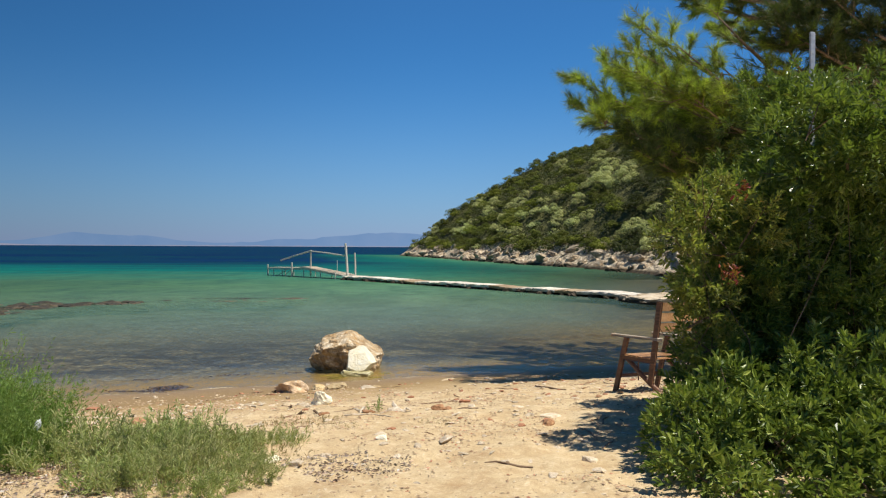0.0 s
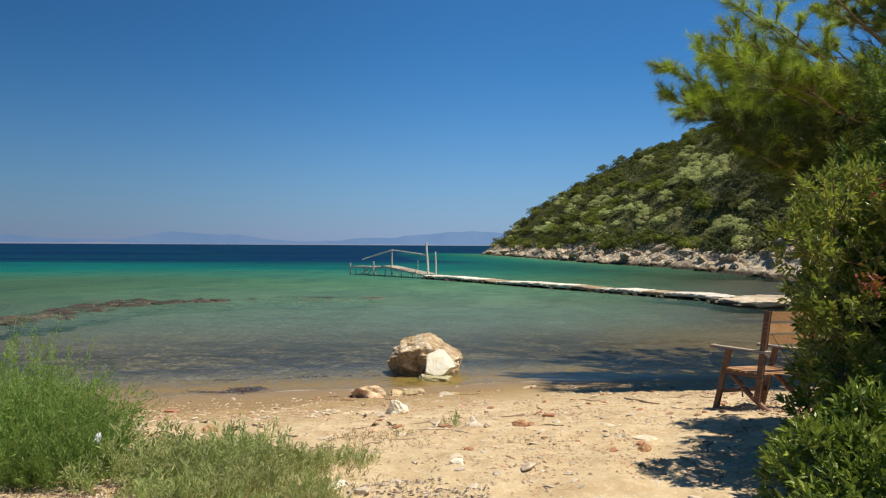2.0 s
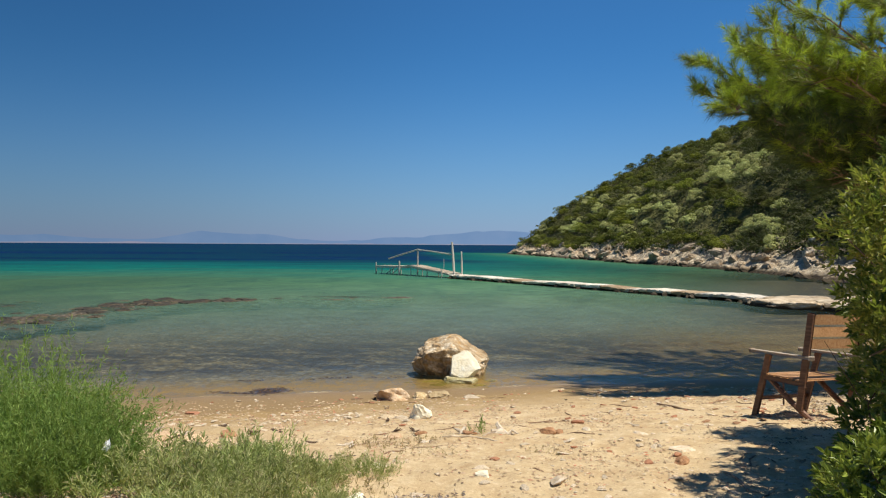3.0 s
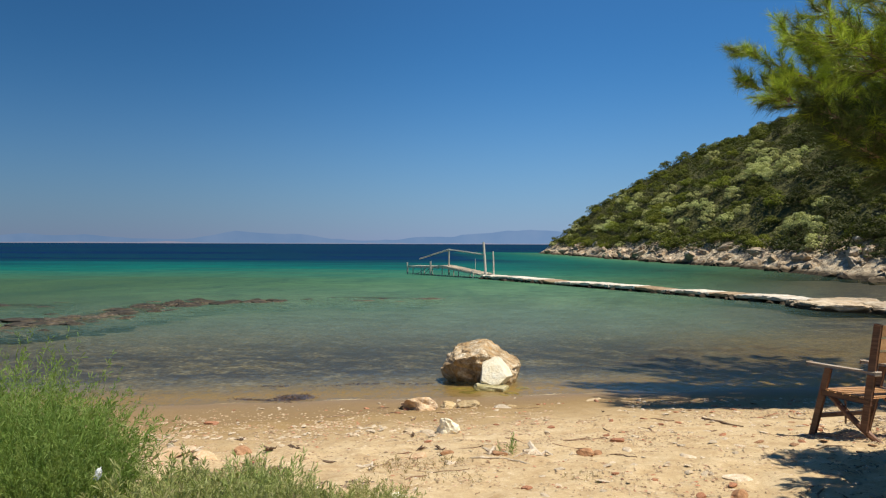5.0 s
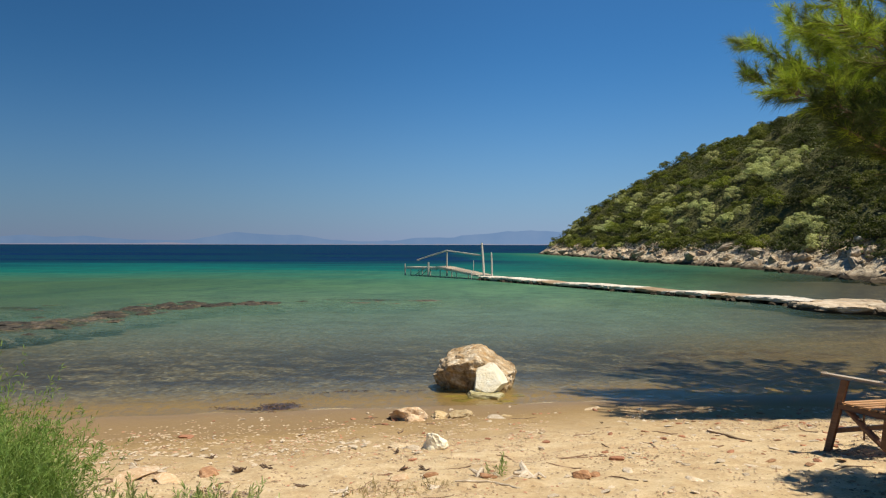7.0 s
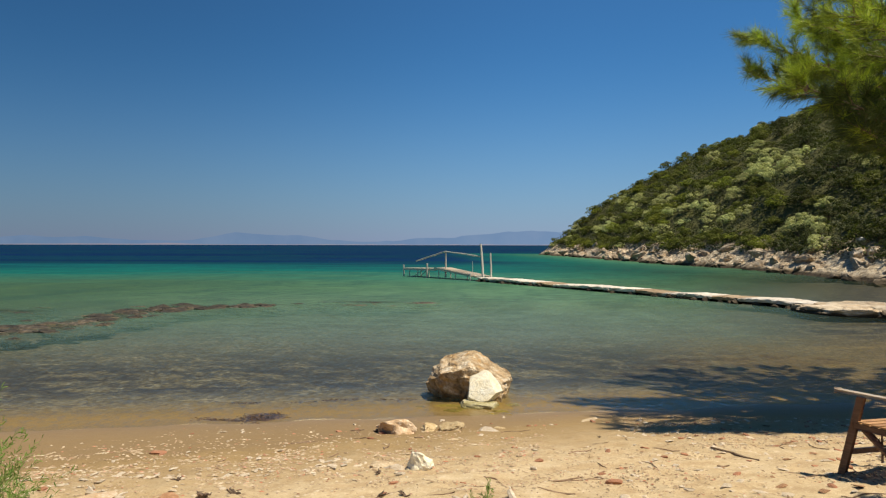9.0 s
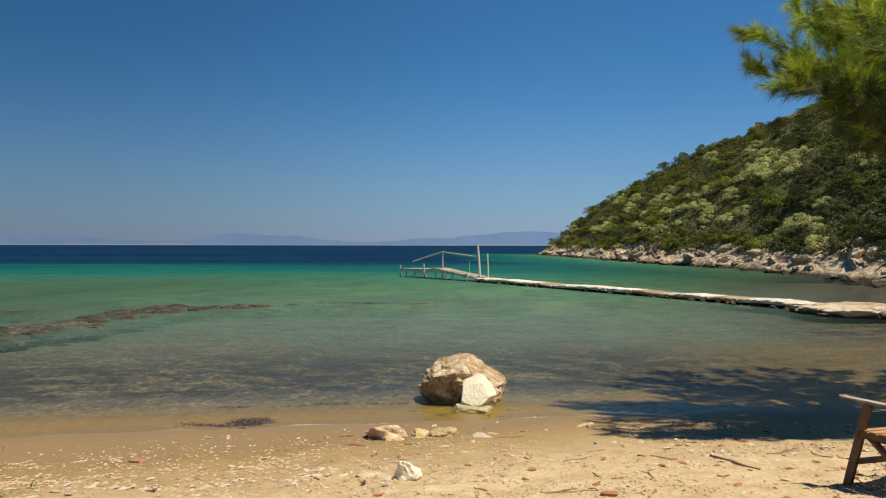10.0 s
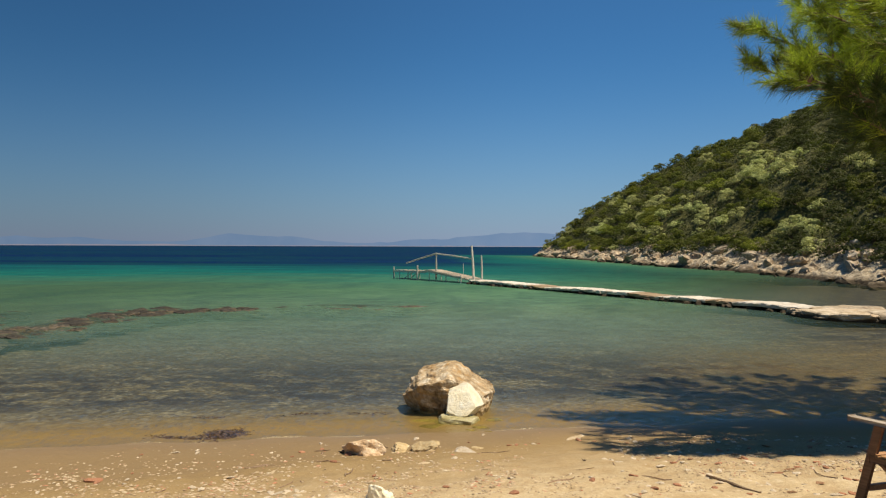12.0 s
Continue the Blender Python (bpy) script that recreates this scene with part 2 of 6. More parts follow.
def make_water():
    mt = Mat("sea_water")
    q, sep = seaward(mt)
    wob = mt.noise(0.05, 4, 0.6, mt.coords((0.35, 1.0, 1)))
    qq = mt.math("ADD", q, mt.math("MULTIPLY", mt.math("MULTIPLY", mt.math("SUBTRACT", wob, 0.5), q), 0.55))
    reach = mt.math("SUBTRACT", mt.math("SUBTRACT", 32.7, mt.math("MULTIPLY", sep.outputs["Y"], 0.21)), sep.outputs["X"])
    reach = mt.math("MAXIMUM", mt.math("ADD", mt.math("MULTIPLY", reach, 2.5), 36.0), mt.math("MULTIPLY", mt.math("SUBTRACT", sep.outputs["Y"], 170.0), 2.0))
    qq = mt.math("MINIMUM", qq, reach)
    streak = mt.noise(0.30, 5, 0.65, mt.coords((0.12, 1.0, 1)), 0.5)
    qq = mt.math("MULTIPLY", qq, mt.span(streak, 0.3, 0.7, 0.90, 1.10))
    body = mt.ramp(mt.span(qq, 0.0, 160.0), [
        (0.0, (0.090, 0.110, 0.050)), (0.03, (0.118, 0.165, 0.142)), (0.055, (0.165, 0.280, 0.230)), (0.12, (0.162, 0.266, 0.164)), (0.21, (0.099, 0.218, 0.108)), (0.29, (0.037, 0.183, 0.113)),
        (0.38, (0.006, 0.124, 0.096)), (0.55, (0.004, 0.094, 0.094)), (0.61, (0.003, 0.023, 0.084)), (1.0, (0.002, 0.012, 0.074))])
    swell = mt.noise(0.07, 6, 0.7, mt.coords((0.05, 1.0, 1)), 0.4)
    body = mt.mix(mt.math("MULTIPLY", mt.span(swell, 0.42, 0.62), mt.span(qq, 70.0, 110.0, 0.0, 0.8)), body, (0.001, 0.007, 0.044))
    # fine ripple shading painted into the body colour as dark mottling
    shade = mt.noise(1.8, 6, 0.7, mt.coords((0.45, 1.1, 1)), 0.8)
    body = mt.mix(mt.span(shade, 0.40, 0.68, 0.0, 0.45), body, (0.004, 0.03, 0.045))
    beds = mt.noise(0.045, 5, 0.65, mt.coords((0.22, 1.0, 1)), 0.6)
    body = mt.mix(mt.math("MULTIPLY", mt.span(beds, 0.46, 0.56, 0.0, 0.9), mt.span(qq, 66.0, 94.0)), body, (0.003, 0.030, 0.055))
    # inshore water coloured darker leftwards, standing in for lens vignetting
    left_falloff = mt.math("MULTIPLY", mt.span(sep.outputs["X"], -1.0, -26.0, 0.0, 0.80), mt.math("MULTIPLY", mt.span(qq, 62.0, 40.0), mt.span(qq, 6.0, 20.0)))
    body = mt.mix(left_falloff, body, (0.045, 0.085, 0.042))
    gold = mt.math("MULTIPLY", mt.math("MULTIPLY", mt.span(sep.outputs["X"], 1.0, 8.0, 0.0, 0.35), mt.span(sep.outputs["Y"], 30.0, 20.0)), mt.span(q, 14.0, 3.0))
    body = mt.mix(gold, body, (0.125, 0.140, 0.060))
    # broader ripple shading, likewise mixed into the body colour
    ripple_shade = mt.noise(0.55, 6, 0.7, mt.coords((0.6, 0.32, 1)), 0.5)
    body = mt.mix(mt.math("MULTIPLY", mt.span(ripple_shade, 0.42, 0.68, 0.0, 0.42), mt.span(qq, 4.0, 20.0)), body, (0.010, 0.048, 0.050))
    # the hill's dark reflection and the shallows painted into the body colour
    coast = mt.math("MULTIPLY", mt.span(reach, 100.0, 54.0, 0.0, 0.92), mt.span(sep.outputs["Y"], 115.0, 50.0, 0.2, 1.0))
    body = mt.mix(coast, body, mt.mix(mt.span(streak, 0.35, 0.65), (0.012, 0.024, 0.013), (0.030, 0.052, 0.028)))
    clear = mt.ramp(mt.span(q, 0.0, 60.0), [(0.0, 0.0), (0.03, 0.05), (0.09, 0.17), (0.13, 0.29), (0.22, 0.50), (0.45, 0.88), (0.8, 1.0)])
    clear = mt.math("MULTIPLY", clear, mt.math("SUBTRACT", 1.0, mt.math("MULTIPLY", mt.span(sep.outputs["X"], -2.0, -9.0, 0.0, 0.35), mt.span(q, 14.0, 7.0))))
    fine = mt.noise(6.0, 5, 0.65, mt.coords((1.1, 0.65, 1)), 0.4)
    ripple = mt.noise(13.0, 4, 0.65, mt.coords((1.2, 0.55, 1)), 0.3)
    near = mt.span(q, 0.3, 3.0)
    shoal = mt.node("Attribute")
    shoal.attribute_name = "shoal"
    clear = mt.math("MULTIPLY", clear, mt.span(shoal.outputs["Fac"], 0.0, 1.0, 1.0, 0.22))
    # opacity mottled by ripple noise, imitating caustic light and ripple shading
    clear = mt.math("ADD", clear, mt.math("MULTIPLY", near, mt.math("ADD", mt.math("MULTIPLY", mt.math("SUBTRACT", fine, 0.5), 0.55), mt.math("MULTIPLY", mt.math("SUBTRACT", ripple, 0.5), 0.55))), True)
    wave = mt.noise(1.6, 4, 0.6, mt.coords((0.6, 1.1, 1)), 0.6)
    lively = mt.span(q, 0.4, 4.0, 0.12, 0.9)
    nrm = mt.bump(wave, lively, 0.18)
    nrm = mt.bump(fine, lively, 0.06, nrm)
    nrm = mt.bump(ripple, lively, 0.025, nrm)
    dif = mt.node("BsdfDiffuse")
    mt.put(dif.inputs["Color"], body)
    mt.put(dif.inputs["Normal"], nrm)
    tra = mt.node("BsdfTransparent")
    mt.put(tra.inputs["Color"], (0.93, 0.94, 0.86))
    glo = mt.node("BsdfGlossy")
    glo.inputs["Roughness"].default_value = 0.10
    mt.put(glo.inputs["Normal"], nrm)
    fre = mt.node("Fresnel")
    fre.inputs["IOR"].default_value = 1.33
    mt.put(fre.inputs["Normal"], nrm)
    m1 = mt.node("MixShader")
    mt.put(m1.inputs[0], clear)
    mt.put(m1.inputs[1], tra.outputs[0])
    mt.put(m1.inputs[2], dif.outputs[0])
    m2 = mt.node("MixShader")
    mt.put(m2.inputs[0], mt.math("MULTIPLY", mt.math("MINIMUM", mt.math("MULTIPLY", fre.outputs[0], mt.span(q, 0.8, 3.5, 0.7, 0.31)), mt.math("MULTIPLY", mt.span(q, 0.8, 3.5, 0.5, 0.24), mt.span(q, 20.0, 100.0, 1.0, 0.27))), mt.math("ADD", mt.span(fine, 0.38, 0.66, 0.15, 1.05), mt.math("MULTIPLY", mt.span(ripple, 0.48, 0.70, 0.0, 1.1), mt.span(q, 40.0, 2.0)))))
    mt.put(m2.inputs[1], m1.outputs[0])
    mt.put(m2.inputs[2], glo.outputs[0])
    mt.put(mt.out.inputs["Surface"], m2.outputs[0])
    return mt.m


def make_leaf(name, stops, through_share=0.3, rough=0.4, spec=0.4):
    mt = Mat(name)
    isl = mt.node("NewGeometry").outputs["Random Per Island"]
    info = mt.node("ObjectInfo").outputs["Random"]
    col = mt.ramp(isl, stops)
    big = mt.noise(2.6, 3)
    col = mt.mix(mt.span(big, 0.35, 0.7, 0.0, 0.35), col, stops[-1][1])
    hsv = mt.node("HueSaturation")
    mt.put(hsv.inputs["Color"], col)
    mt.put(hsv.inputs["Value"], mt.span(info, 0.0, 1.0, 0.82, 1.18))
    mt.put(hsv.inputs["Hue"], mt.span(info, 0.0, 1.0, 0.488, 0.512))
    col = hsv.outputs[0]
    mt.done(col, rough, None, spec)
    tl = mt.node("BsdfTranslucent")
    mt.put(tl.inputs["Color"], mt.mix(0.5, col, (0.30, 0.42, 0.03)))
    ms = mt.node("MixShader")
    ms.inputs[0].default_value = through_share
    mt.put(ms.inputs[1], mt.b.outputs[0])
    mt.put(ms.inputs[2], tl.outputs[0])
    mt.put(mt.out.inputs["Surface"], ms.outputs[0])
    return mt.m


def make_stone(name, base, light, dark, scale=1.0, stain=None, world=False, tide=None):
    mt = Mat(name)
    vec = mt.coords((scale, scale, scale), world)
    a = mt.noise(1.7, 6, 0.65, vec, 0.6)
    b = mt.noise(9.0, 6, 0.7, vec)
    crack = mt.voronoi(3.2, vec, "DISTANCE_TO_EDGE")
    col = mt.ramp(a, [(0.30, dark), (0.48, base), (0.68, light)])
    col = mt.mix(mt.span(b, 0.40, 0.62, 0.55, 0.0), col, dark)
    if stain:
        col = mt.mix(mt.span(mt.noise(2.6, 4, 0.6, vec), 0.5, 0.66, 0.0, 0.75), col, stain)
    if tide:
        sep = mt.node("SeparateXYZ")
        mt.put(sep.inputs[0], mt.node("NewGeometry").outputs["Position"])
        h = mt.math("ADD", sep.outputs["Z"], mt.math("MULTIPLY", mt.math("SUBTRACT", a, 0.5), 0.5))
        col = mt.mix(mt.span(h, tide, tide * 0.4), col, (0.05, 0.036, 0.02))
    info = mt.node("ObjectInfo").outputs["Random"]
    hsv = mt.node("HueSaturation")
    mt.put(hsv.inputs["Color"], col)
    mt.put(hsv.inputs["Value"], mt.span(info, 0.0, 1.0, 0.78, 1.15))
    n = mt.bump(a, 0.5, 0.15 / scale)
    n = mt.bump(b, 0.6, 0.03 / scale, n)
    n = mt.bump(mt.span(crack, 0.0, 0.05), 0.25, 0.03 / scale, n)
    return mt.done(hsv.outputs[0], 0.85, n, 0.25)


def make_wood(name, base, dark, light, grain=(3, 40, 40), rough=0.6):
    mt = Mat(name)
    vec = mt.coords(grain, False)
    a = mt.noise(1.2, 6, 0.6, vec, 0.8)
    b = mt.noise(2.0, 3, 0.5, mt.coords((2, 2, 2), False))
    col = mt.ramp(a, [(0.3, dark), (0.5, base), (0.72, light)])
    col = mt.mix(mt.span(b, 0.45, 0.7, 0.0, 0.5), col, light)
    info = mt.node("ObjectInfo").outputs["Random"]
    hsv = mt.node("HueSaturation")
    mt.put(hsv.inputs["Color"], col)
    mt.put(hsv.inputs["Value"], mt.span(info, 0.0, 1.0, 0.8, 1.2))
    return mt.done(hsv.outputs[0], rough, mt.bump(a, 0.4, 0.004), 0.35)


SAND = make_sand()
WATER = make_water()
BOULDER = make_stone("boulder_stone", (0.46, 0.335, 0.19), (0.80, 0.70, 0.53), (0.11, 0.068, 0.033), 2.6, (0.40, 0.235, 0.09))
ALGAE = make_stone("algae_stone", (0.26, 0.19, 0.035), (0.38, 0.30, 0.09), (0.11, 0.075, 0.015), 4.0)
SLAB = make_stone("awash_slab", (0.38, 0.33, 0.17), (0.54, 0.49, 0.32), (0.20, 0.16, 0.06), 4.0)
YELLOW = make_stone("yellow_limestone", (0.56, 0.42, 0.23), (0.68, 0.57, 0.38), (0.40, 0.27, 0.12), 4.0)
CREAM = make_stone("cream_stone", (0.64, 0.50, 0.32), (0.72, 0.60, 0.42), (0.36, 0.23, 0.11), 5.0)
PINKISH = make_stone("pinkish_stone", (0.62, 0.45, 0.28), (0.80, 0.67, 0.49), (0.46, 0.28, 0.14), 4.0)
LIMESTONE = make_stone("white_limestone", (0.88, 0.82, 0.64), (0.90, 0.87, 0.75), (0.80, 0.68, 0.44), 2.2)
ROOTROCK = make_stone("jetty_root_rock", (0.60, 0.49, 0.34), (0.78, 0.68, 0.52), (0.22, 0.15, 0.09), 0.6, (0.44, 0.31, 0.18), tide=0.2)
COAST = make_stone("coast_rock", (0.55, 0.43, 0.29), (0.84, 0.75, 0.59), (0.075, 0.050, 0.030), 0.8, (0.38, 0.24, 0.12), tide=0.55)
REEF = make_stone("reef_rock", (0.050, 0.043, 0.033), (0.12, 0.098, 0.068), (0.014, 0.013, 0.011), 1.4, (0.080, 0.054, 0.026))
REEF_TURF = make_stone("reef_turf", (0.17, 0.125, 0.060), (0.26, 0.20, 0.11), (0.07, 0.050, 0.028), 1.4, (0.22, 0.14, 0.04))
REEF_PALE = make_stone("bare_reef_rock", (0.095, 0.078, 0.058), (0.24, 0.20, 0.15), (0.035, 0.029, 0.021), 1.4, (0.12, 0.082, 0.038))
PALE = make_stone("pale_pebble", (0.61, 0.50, 0.36), (0.74, 0.66, 0.54), (0.45, 0.33, 0.20), 14.0)
CLAY = make_stone("weathered_clay", (0.44, 0.235, 0.115), (0.60, 0.38, 0.22), (0.24, 0.12, 0.06), 6.0)
BRICKRED = make_stone("red_tile_chip", (0.42, 0.19, 0.10), (0.54, 0.31, 0.19), (0.27, 0.11, 0.055), 14.0)
CONCRETE = make_stone("jetty_concrete", (0.70, 0.63, 0.52), (0.80, 0.76, 0.67), (0.42, 0.33, 0.23), 0.9)
WORNCONCRETE = make_stone("worn_jetty_slab", (0.40, 0.28, 0.16), (0.56, 0.43, 0.28), (0.20, 0.13, 0.07), 1.2)
RUBBLE = make_stone("jetty_rubble", (0.16, 0.12, 0.08), (0.34, 0.27, 0.19), (0.035, 0.028, 0.02), 0.9, tide=0.2)
GREYWOOD = make_wood("weathered_timber", (0.52, 0.46, 0.37), (0.32, 0.27, 0.21), (0.66, 0.61, 0.52))
DECKWOOD = make_wood("sunbleached_planks", (0.52, 0.42, 0.30), (0.34, 0.26, 0.17), (0.64, 0.55, 0.43))
CHAIRDARK = make_wood("worn_brown_varnish", (0.135, 0.062, 0.034), (0.065, 0.03, 0.018), (0.22, 0.115, 0.065), rough=0.45)
CHAIRSLAT = make_wood("honey_slats", (0.44, 0.235, 0.10), (0.27, 0.13, 0.05), (0.54, 0.33, 0.17), rough=0.45)
CHAIRGREY = make_wood("greyed_armrest", (0.36, 0.29, 0.22), (0.22, 0.16, 0.12), (0.46, 0.40, 0.33), rough=0.7)
BARK = make_wood("bark", (0.13, 0.085, 0.055), (0.05, 0.032, 0.022), (0.24, 0.17, 0.12), (12, 12, 3), 0.9)
PINEBARK = make_wood("grey_brown_pine_bark", (0.22, 0.155, 0.10), (0.09, 0.06, 0.04), (0.36, 0.28, 0.20), (12, 12, 3), 0.9)
TWIG = make_wood("dry_twig", (0.24, 0.15, 0.09), (0.10, 0.06, 0.035), (0.36, 0.26, 0.17), (20, 20, 20), 0.9)
LENTISK = make_leaf("lentisk_leaf", [(0.0, (0.036, 0.070, 0.012)), (0.5, (0.082, 0.142, 0.022)), (0.85, (0.16, 0.235, 0.038)), (1.0, (0.24, 0.31, 0.056))], 0.27, 0.34, 0.5)
# fresh green copy of the lentisk leaf, its colour lightened as sunlit
LENTISK_LIT = make_leaf("fresh_lit_lentisk_leaf", [(0.0, (0.040, 0.072, 0.011)), (0.4, (0.090, 0.145, 0.021)), (0.75, (0.20, 0.26, 0.040)), (1.0, (0.32, 0.365, 0.070))], 0.2, 0.38, 0.4)
LENTISK_Y = make_leaf("yellowing_leaf", [(0.0, (0.10, 0.150, 0.026)), (0.5, (0.21, 0.265, 0.048)), (0.9, (0.34, 0.37, 0.075)), (1.0, (0.38, 0.31, 0.08))], 0.38, 0.4)
REDLEAF = make_leaf("red_leaf", [(0.0, (0.13, 0.014, 0.010)), (1.0, (0.26, 0.040, 0.022))], 0.2, 0.5)
NEEDLE = make_leaf("pine_needle", [(0.0, (0.055, 0.088, 0.017)), (0.5, (0.102, 0.148, 0.028)), (0.93, (0.185, 0.235, 0.046)), (1.0, (0.23, 0.14, 0.05))], 0.40, 0.45)
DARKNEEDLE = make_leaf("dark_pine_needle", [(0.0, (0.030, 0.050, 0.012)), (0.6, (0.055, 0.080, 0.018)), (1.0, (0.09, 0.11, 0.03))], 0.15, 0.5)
FRESHNEEDLE = make_leaf("fresh_pine_needle", [(0.0, (0.26, 0.36, 0.025)), (0.6, (0.38, 0.48, 0.04)), (1.0, (0.50, 0.55, 0.07))], 0.45, 0.45)
MAQUIS = make_leaf("maquis_leaf", [(0.0, (0.068, 0.074, 0.009)), (0.5, (0.092, 0.100, 0.012)), (1.0, (0.122, 0.128, 0.016))], 0.15, 0.65, 0.2)
MAQUIS_Y = make_leaf("bright_maquis_leaf", [(0.0, (0.125, 0.140, 0.012)), (0.5, (0.165, 0.180, 0.016)), (1.0, (0.21, 0.22, 0.022))], 0.2, 0.65, 0.2)
# darker copy of the maquis leaf, with shade put into its colour
MAQUIS_SHADED = make_leaf("shaded_maquis_leaf", [(0.0, (0.030, 0.035, 0.009)), (0.5, (0.042, 0.047, 0.012)), (1.0, (0.060, 0.062, 0.017))], 0.12, 0.65, 0.2)
OLIVE = make_leaf("olive_leaf", [(0.0, (0.36, 0.37, 0.14)), (0.5, (0.46, 0.47, 0.18)), (1.0, (0.57, 0.57, 0.24))], 0.2, 0.65, 0.2)
def make_gravel():
    mt = Mat("mixed_shell_gravel")
    isl = mt.node("NewGeometry").outputs["Random Per Island"]
    return mt.done(mt.ramp(isl, [(0.0, (0.30, 0.20, 0.11)), (0.3, (0.43, 0.31, 0.185)), (0.62, (0.46, 0.345, 0.21)), (0.84, (0.56, 0.455, 0.31)), (0.94, (0.46, 0.20, 0.11)), (1.0, (0.22, 0.14, 0.08))]), 0.8, None, 0.3)


GRAVEL = make_gravel()
WEED = make_leaf("saltwort_leaf", [(0.0, (0.088, 0.160, 0.025)), (0.5, (0.175, 0.270, 0.050)), (1.0, (0.31, 0.405, 0.11))], 0.38, 0.6)
WEED_Y = make_leaf("bright_saltwort_leaf", [(0.0, (0.22, 0.28, 0.070)), (0.5, (0.38, 0.43, 0.14)), (0.85, (0.52, 0.54, 0.24)), (1.0, (0.50, 0.42, 0.22))], 0.4, 0.6)
LITTER = make_leaf("dry_mixed_litter", [(0.0, (0.08, 0.045, 0.028)), (0.45, (0.20, 0.115, 0.065)), (0.7, (0.36, 0.23, 0.14)), (0.88, (0.58, 0.46, 0.33)), (1.0, (0.78, 0.72, 0.63))], 0.1, 0.8)
SEAGRASS = make_leaf("dead_seagrass", [(0.0, (0.060, 0.030, 0.024)), (0.6, (0.115, 0.062, 0.050)), (1.0, (0.18, 0.105, 0.080))], 0.1, 0.95, 0.05)
DRYGRASS = make_leaf("dry_grass", [(0.0, (0.24, 0.16, 0.07)), (1.0, (0.42, 0.31, 0.16))], 0.3, 0.7)
STEEL = Mat("galvanised_steel")
STEEL = STEEL.done(STEEL.ramp(STEEL.noise(30, 4), [(0.35, (0.30, 0.31, 0.32)), (0.65, (0.46, 0.47, 0.48))]), 0.5, None, 0.5, 0.4)
# pale yellow colour of the crumbs that imitate the waterline glint
GLINT = Mat("foam")
GLINT = GLINT.done(GLINT.ramp(GLINT.noise(60, 3), [(0.3, (0.50, 0.38, 0.18)), (0.7, (0.74, 0.64, 0.42))]), 0.35, None, 0.5)
WHITEPLASTIC = Mat("white_litter")
WHITEPLASTIC = WHITEPLASTIC.done(WHITEPLASTIC.ramp(WHITEPLASTIC.noise(40, 3), [(0.3, (0.66, 0.67, 0.68)), (0.7, (0.82, 0.82, 0.82))]), 0.5)


# glowing backdrop colour: distance haze painted in, dimmer towards the left
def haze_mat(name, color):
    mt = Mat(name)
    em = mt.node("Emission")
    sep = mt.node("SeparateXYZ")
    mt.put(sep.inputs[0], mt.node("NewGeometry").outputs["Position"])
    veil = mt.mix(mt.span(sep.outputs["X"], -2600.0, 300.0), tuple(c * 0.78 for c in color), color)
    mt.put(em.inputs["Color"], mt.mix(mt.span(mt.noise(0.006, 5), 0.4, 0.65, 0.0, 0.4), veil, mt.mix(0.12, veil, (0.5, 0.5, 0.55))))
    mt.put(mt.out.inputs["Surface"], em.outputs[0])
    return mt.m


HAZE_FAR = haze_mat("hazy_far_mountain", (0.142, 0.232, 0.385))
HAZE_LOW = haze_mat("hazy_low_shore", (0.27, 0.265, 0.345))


# ---- the large structure: ground, sea, headland, far shore ----
def inland(x, y):
    """Signed distance from the waterline, positive on land."""
    front = (SHORE0 + SHORE_K * x - y) * 0.95
    side = x - (7.2 + (y - 14.0) * 0.42) if y > 11 else x - 6.0
    side = min(side, 6.0) if y < 60 else -50.0
    return max(front, side)


REEF_LINE = [(-18.4, 17.0), (-16.6, 18.3), (-15.5, 20.3), (-15.6, 23.4), (-16.0, 26.4), (-15.6, 28.2), (-13.9, 28.9), (-12.2, 30.2)]
REEF_WIDE = (0.8, 0.85, 0.95, 1.0, 1.0, 0.8, 0.6, 0.4)


def ground_z(x, y):
    d = inland(x, y)
    if d > 0:
        z = 0.085 * d if d < 0.9 else 0.0765 + 0.14 * (d - 0.9)
        z = z if d < 7.3 else 0.9725 + 0.08 * (d - 7.3)
        z = min(z, 2.2)
    else:
        z = 0.055 * d if d > -4 else -0.22 + (d + 4) * 0.012
        z = max(z, -1.5)
    return z


def relief(x, y):
    """Footmarks and small hollows of the dry sand."""
    d = inland(x, y)
    a = min(1.0, max(0.0, (d - 0.6) / 2.0))
    p = Vector((x, y, 0.0))
    k = noise.noise(p * 1.1) * 0.035 + noise.noise(p * 3.6 + Vector((7, 3, 1))) * 0.030 + noise.noise(p * 8.0) * 0.022 + noise.noise(p * 19.0) * 0.007
    return k * a + noise.noise(p * 0.9 + Vector((3, 9, 2))) * 0.012


def grid_mesh(name, xs, ys, fz):
    v = np.array([(x, y, fz(x, y)) for y in ys for x in xs])
    nx = len(xs)
    i, j = np.meshgrid(np.arange(nx - 1), np.arange(len(ys) - 1))
    a = (j * nx + i).ravel()
    return fast_mesh(name, v, np.stack([a, a + 1, a + nx + 1, a + nx], 1), True)


gx = np.unique(np.concatenate([np.linspace(-4800, -60, 24), np.linspace(-60, -8, 36), np.linspace(-8, 6, 200), np.linspace(6, 60, 50), np.linspace(60, 4800, 24)]))
gy = np.unique(np.concatenate([np.linspace(-4800, -20, 24), np.linspace(-20, 2, 20), np.linspace(2, 14.5, 190), np.linspace(14.5, 60, 60), np.linspace(60, 4800, 30)]))
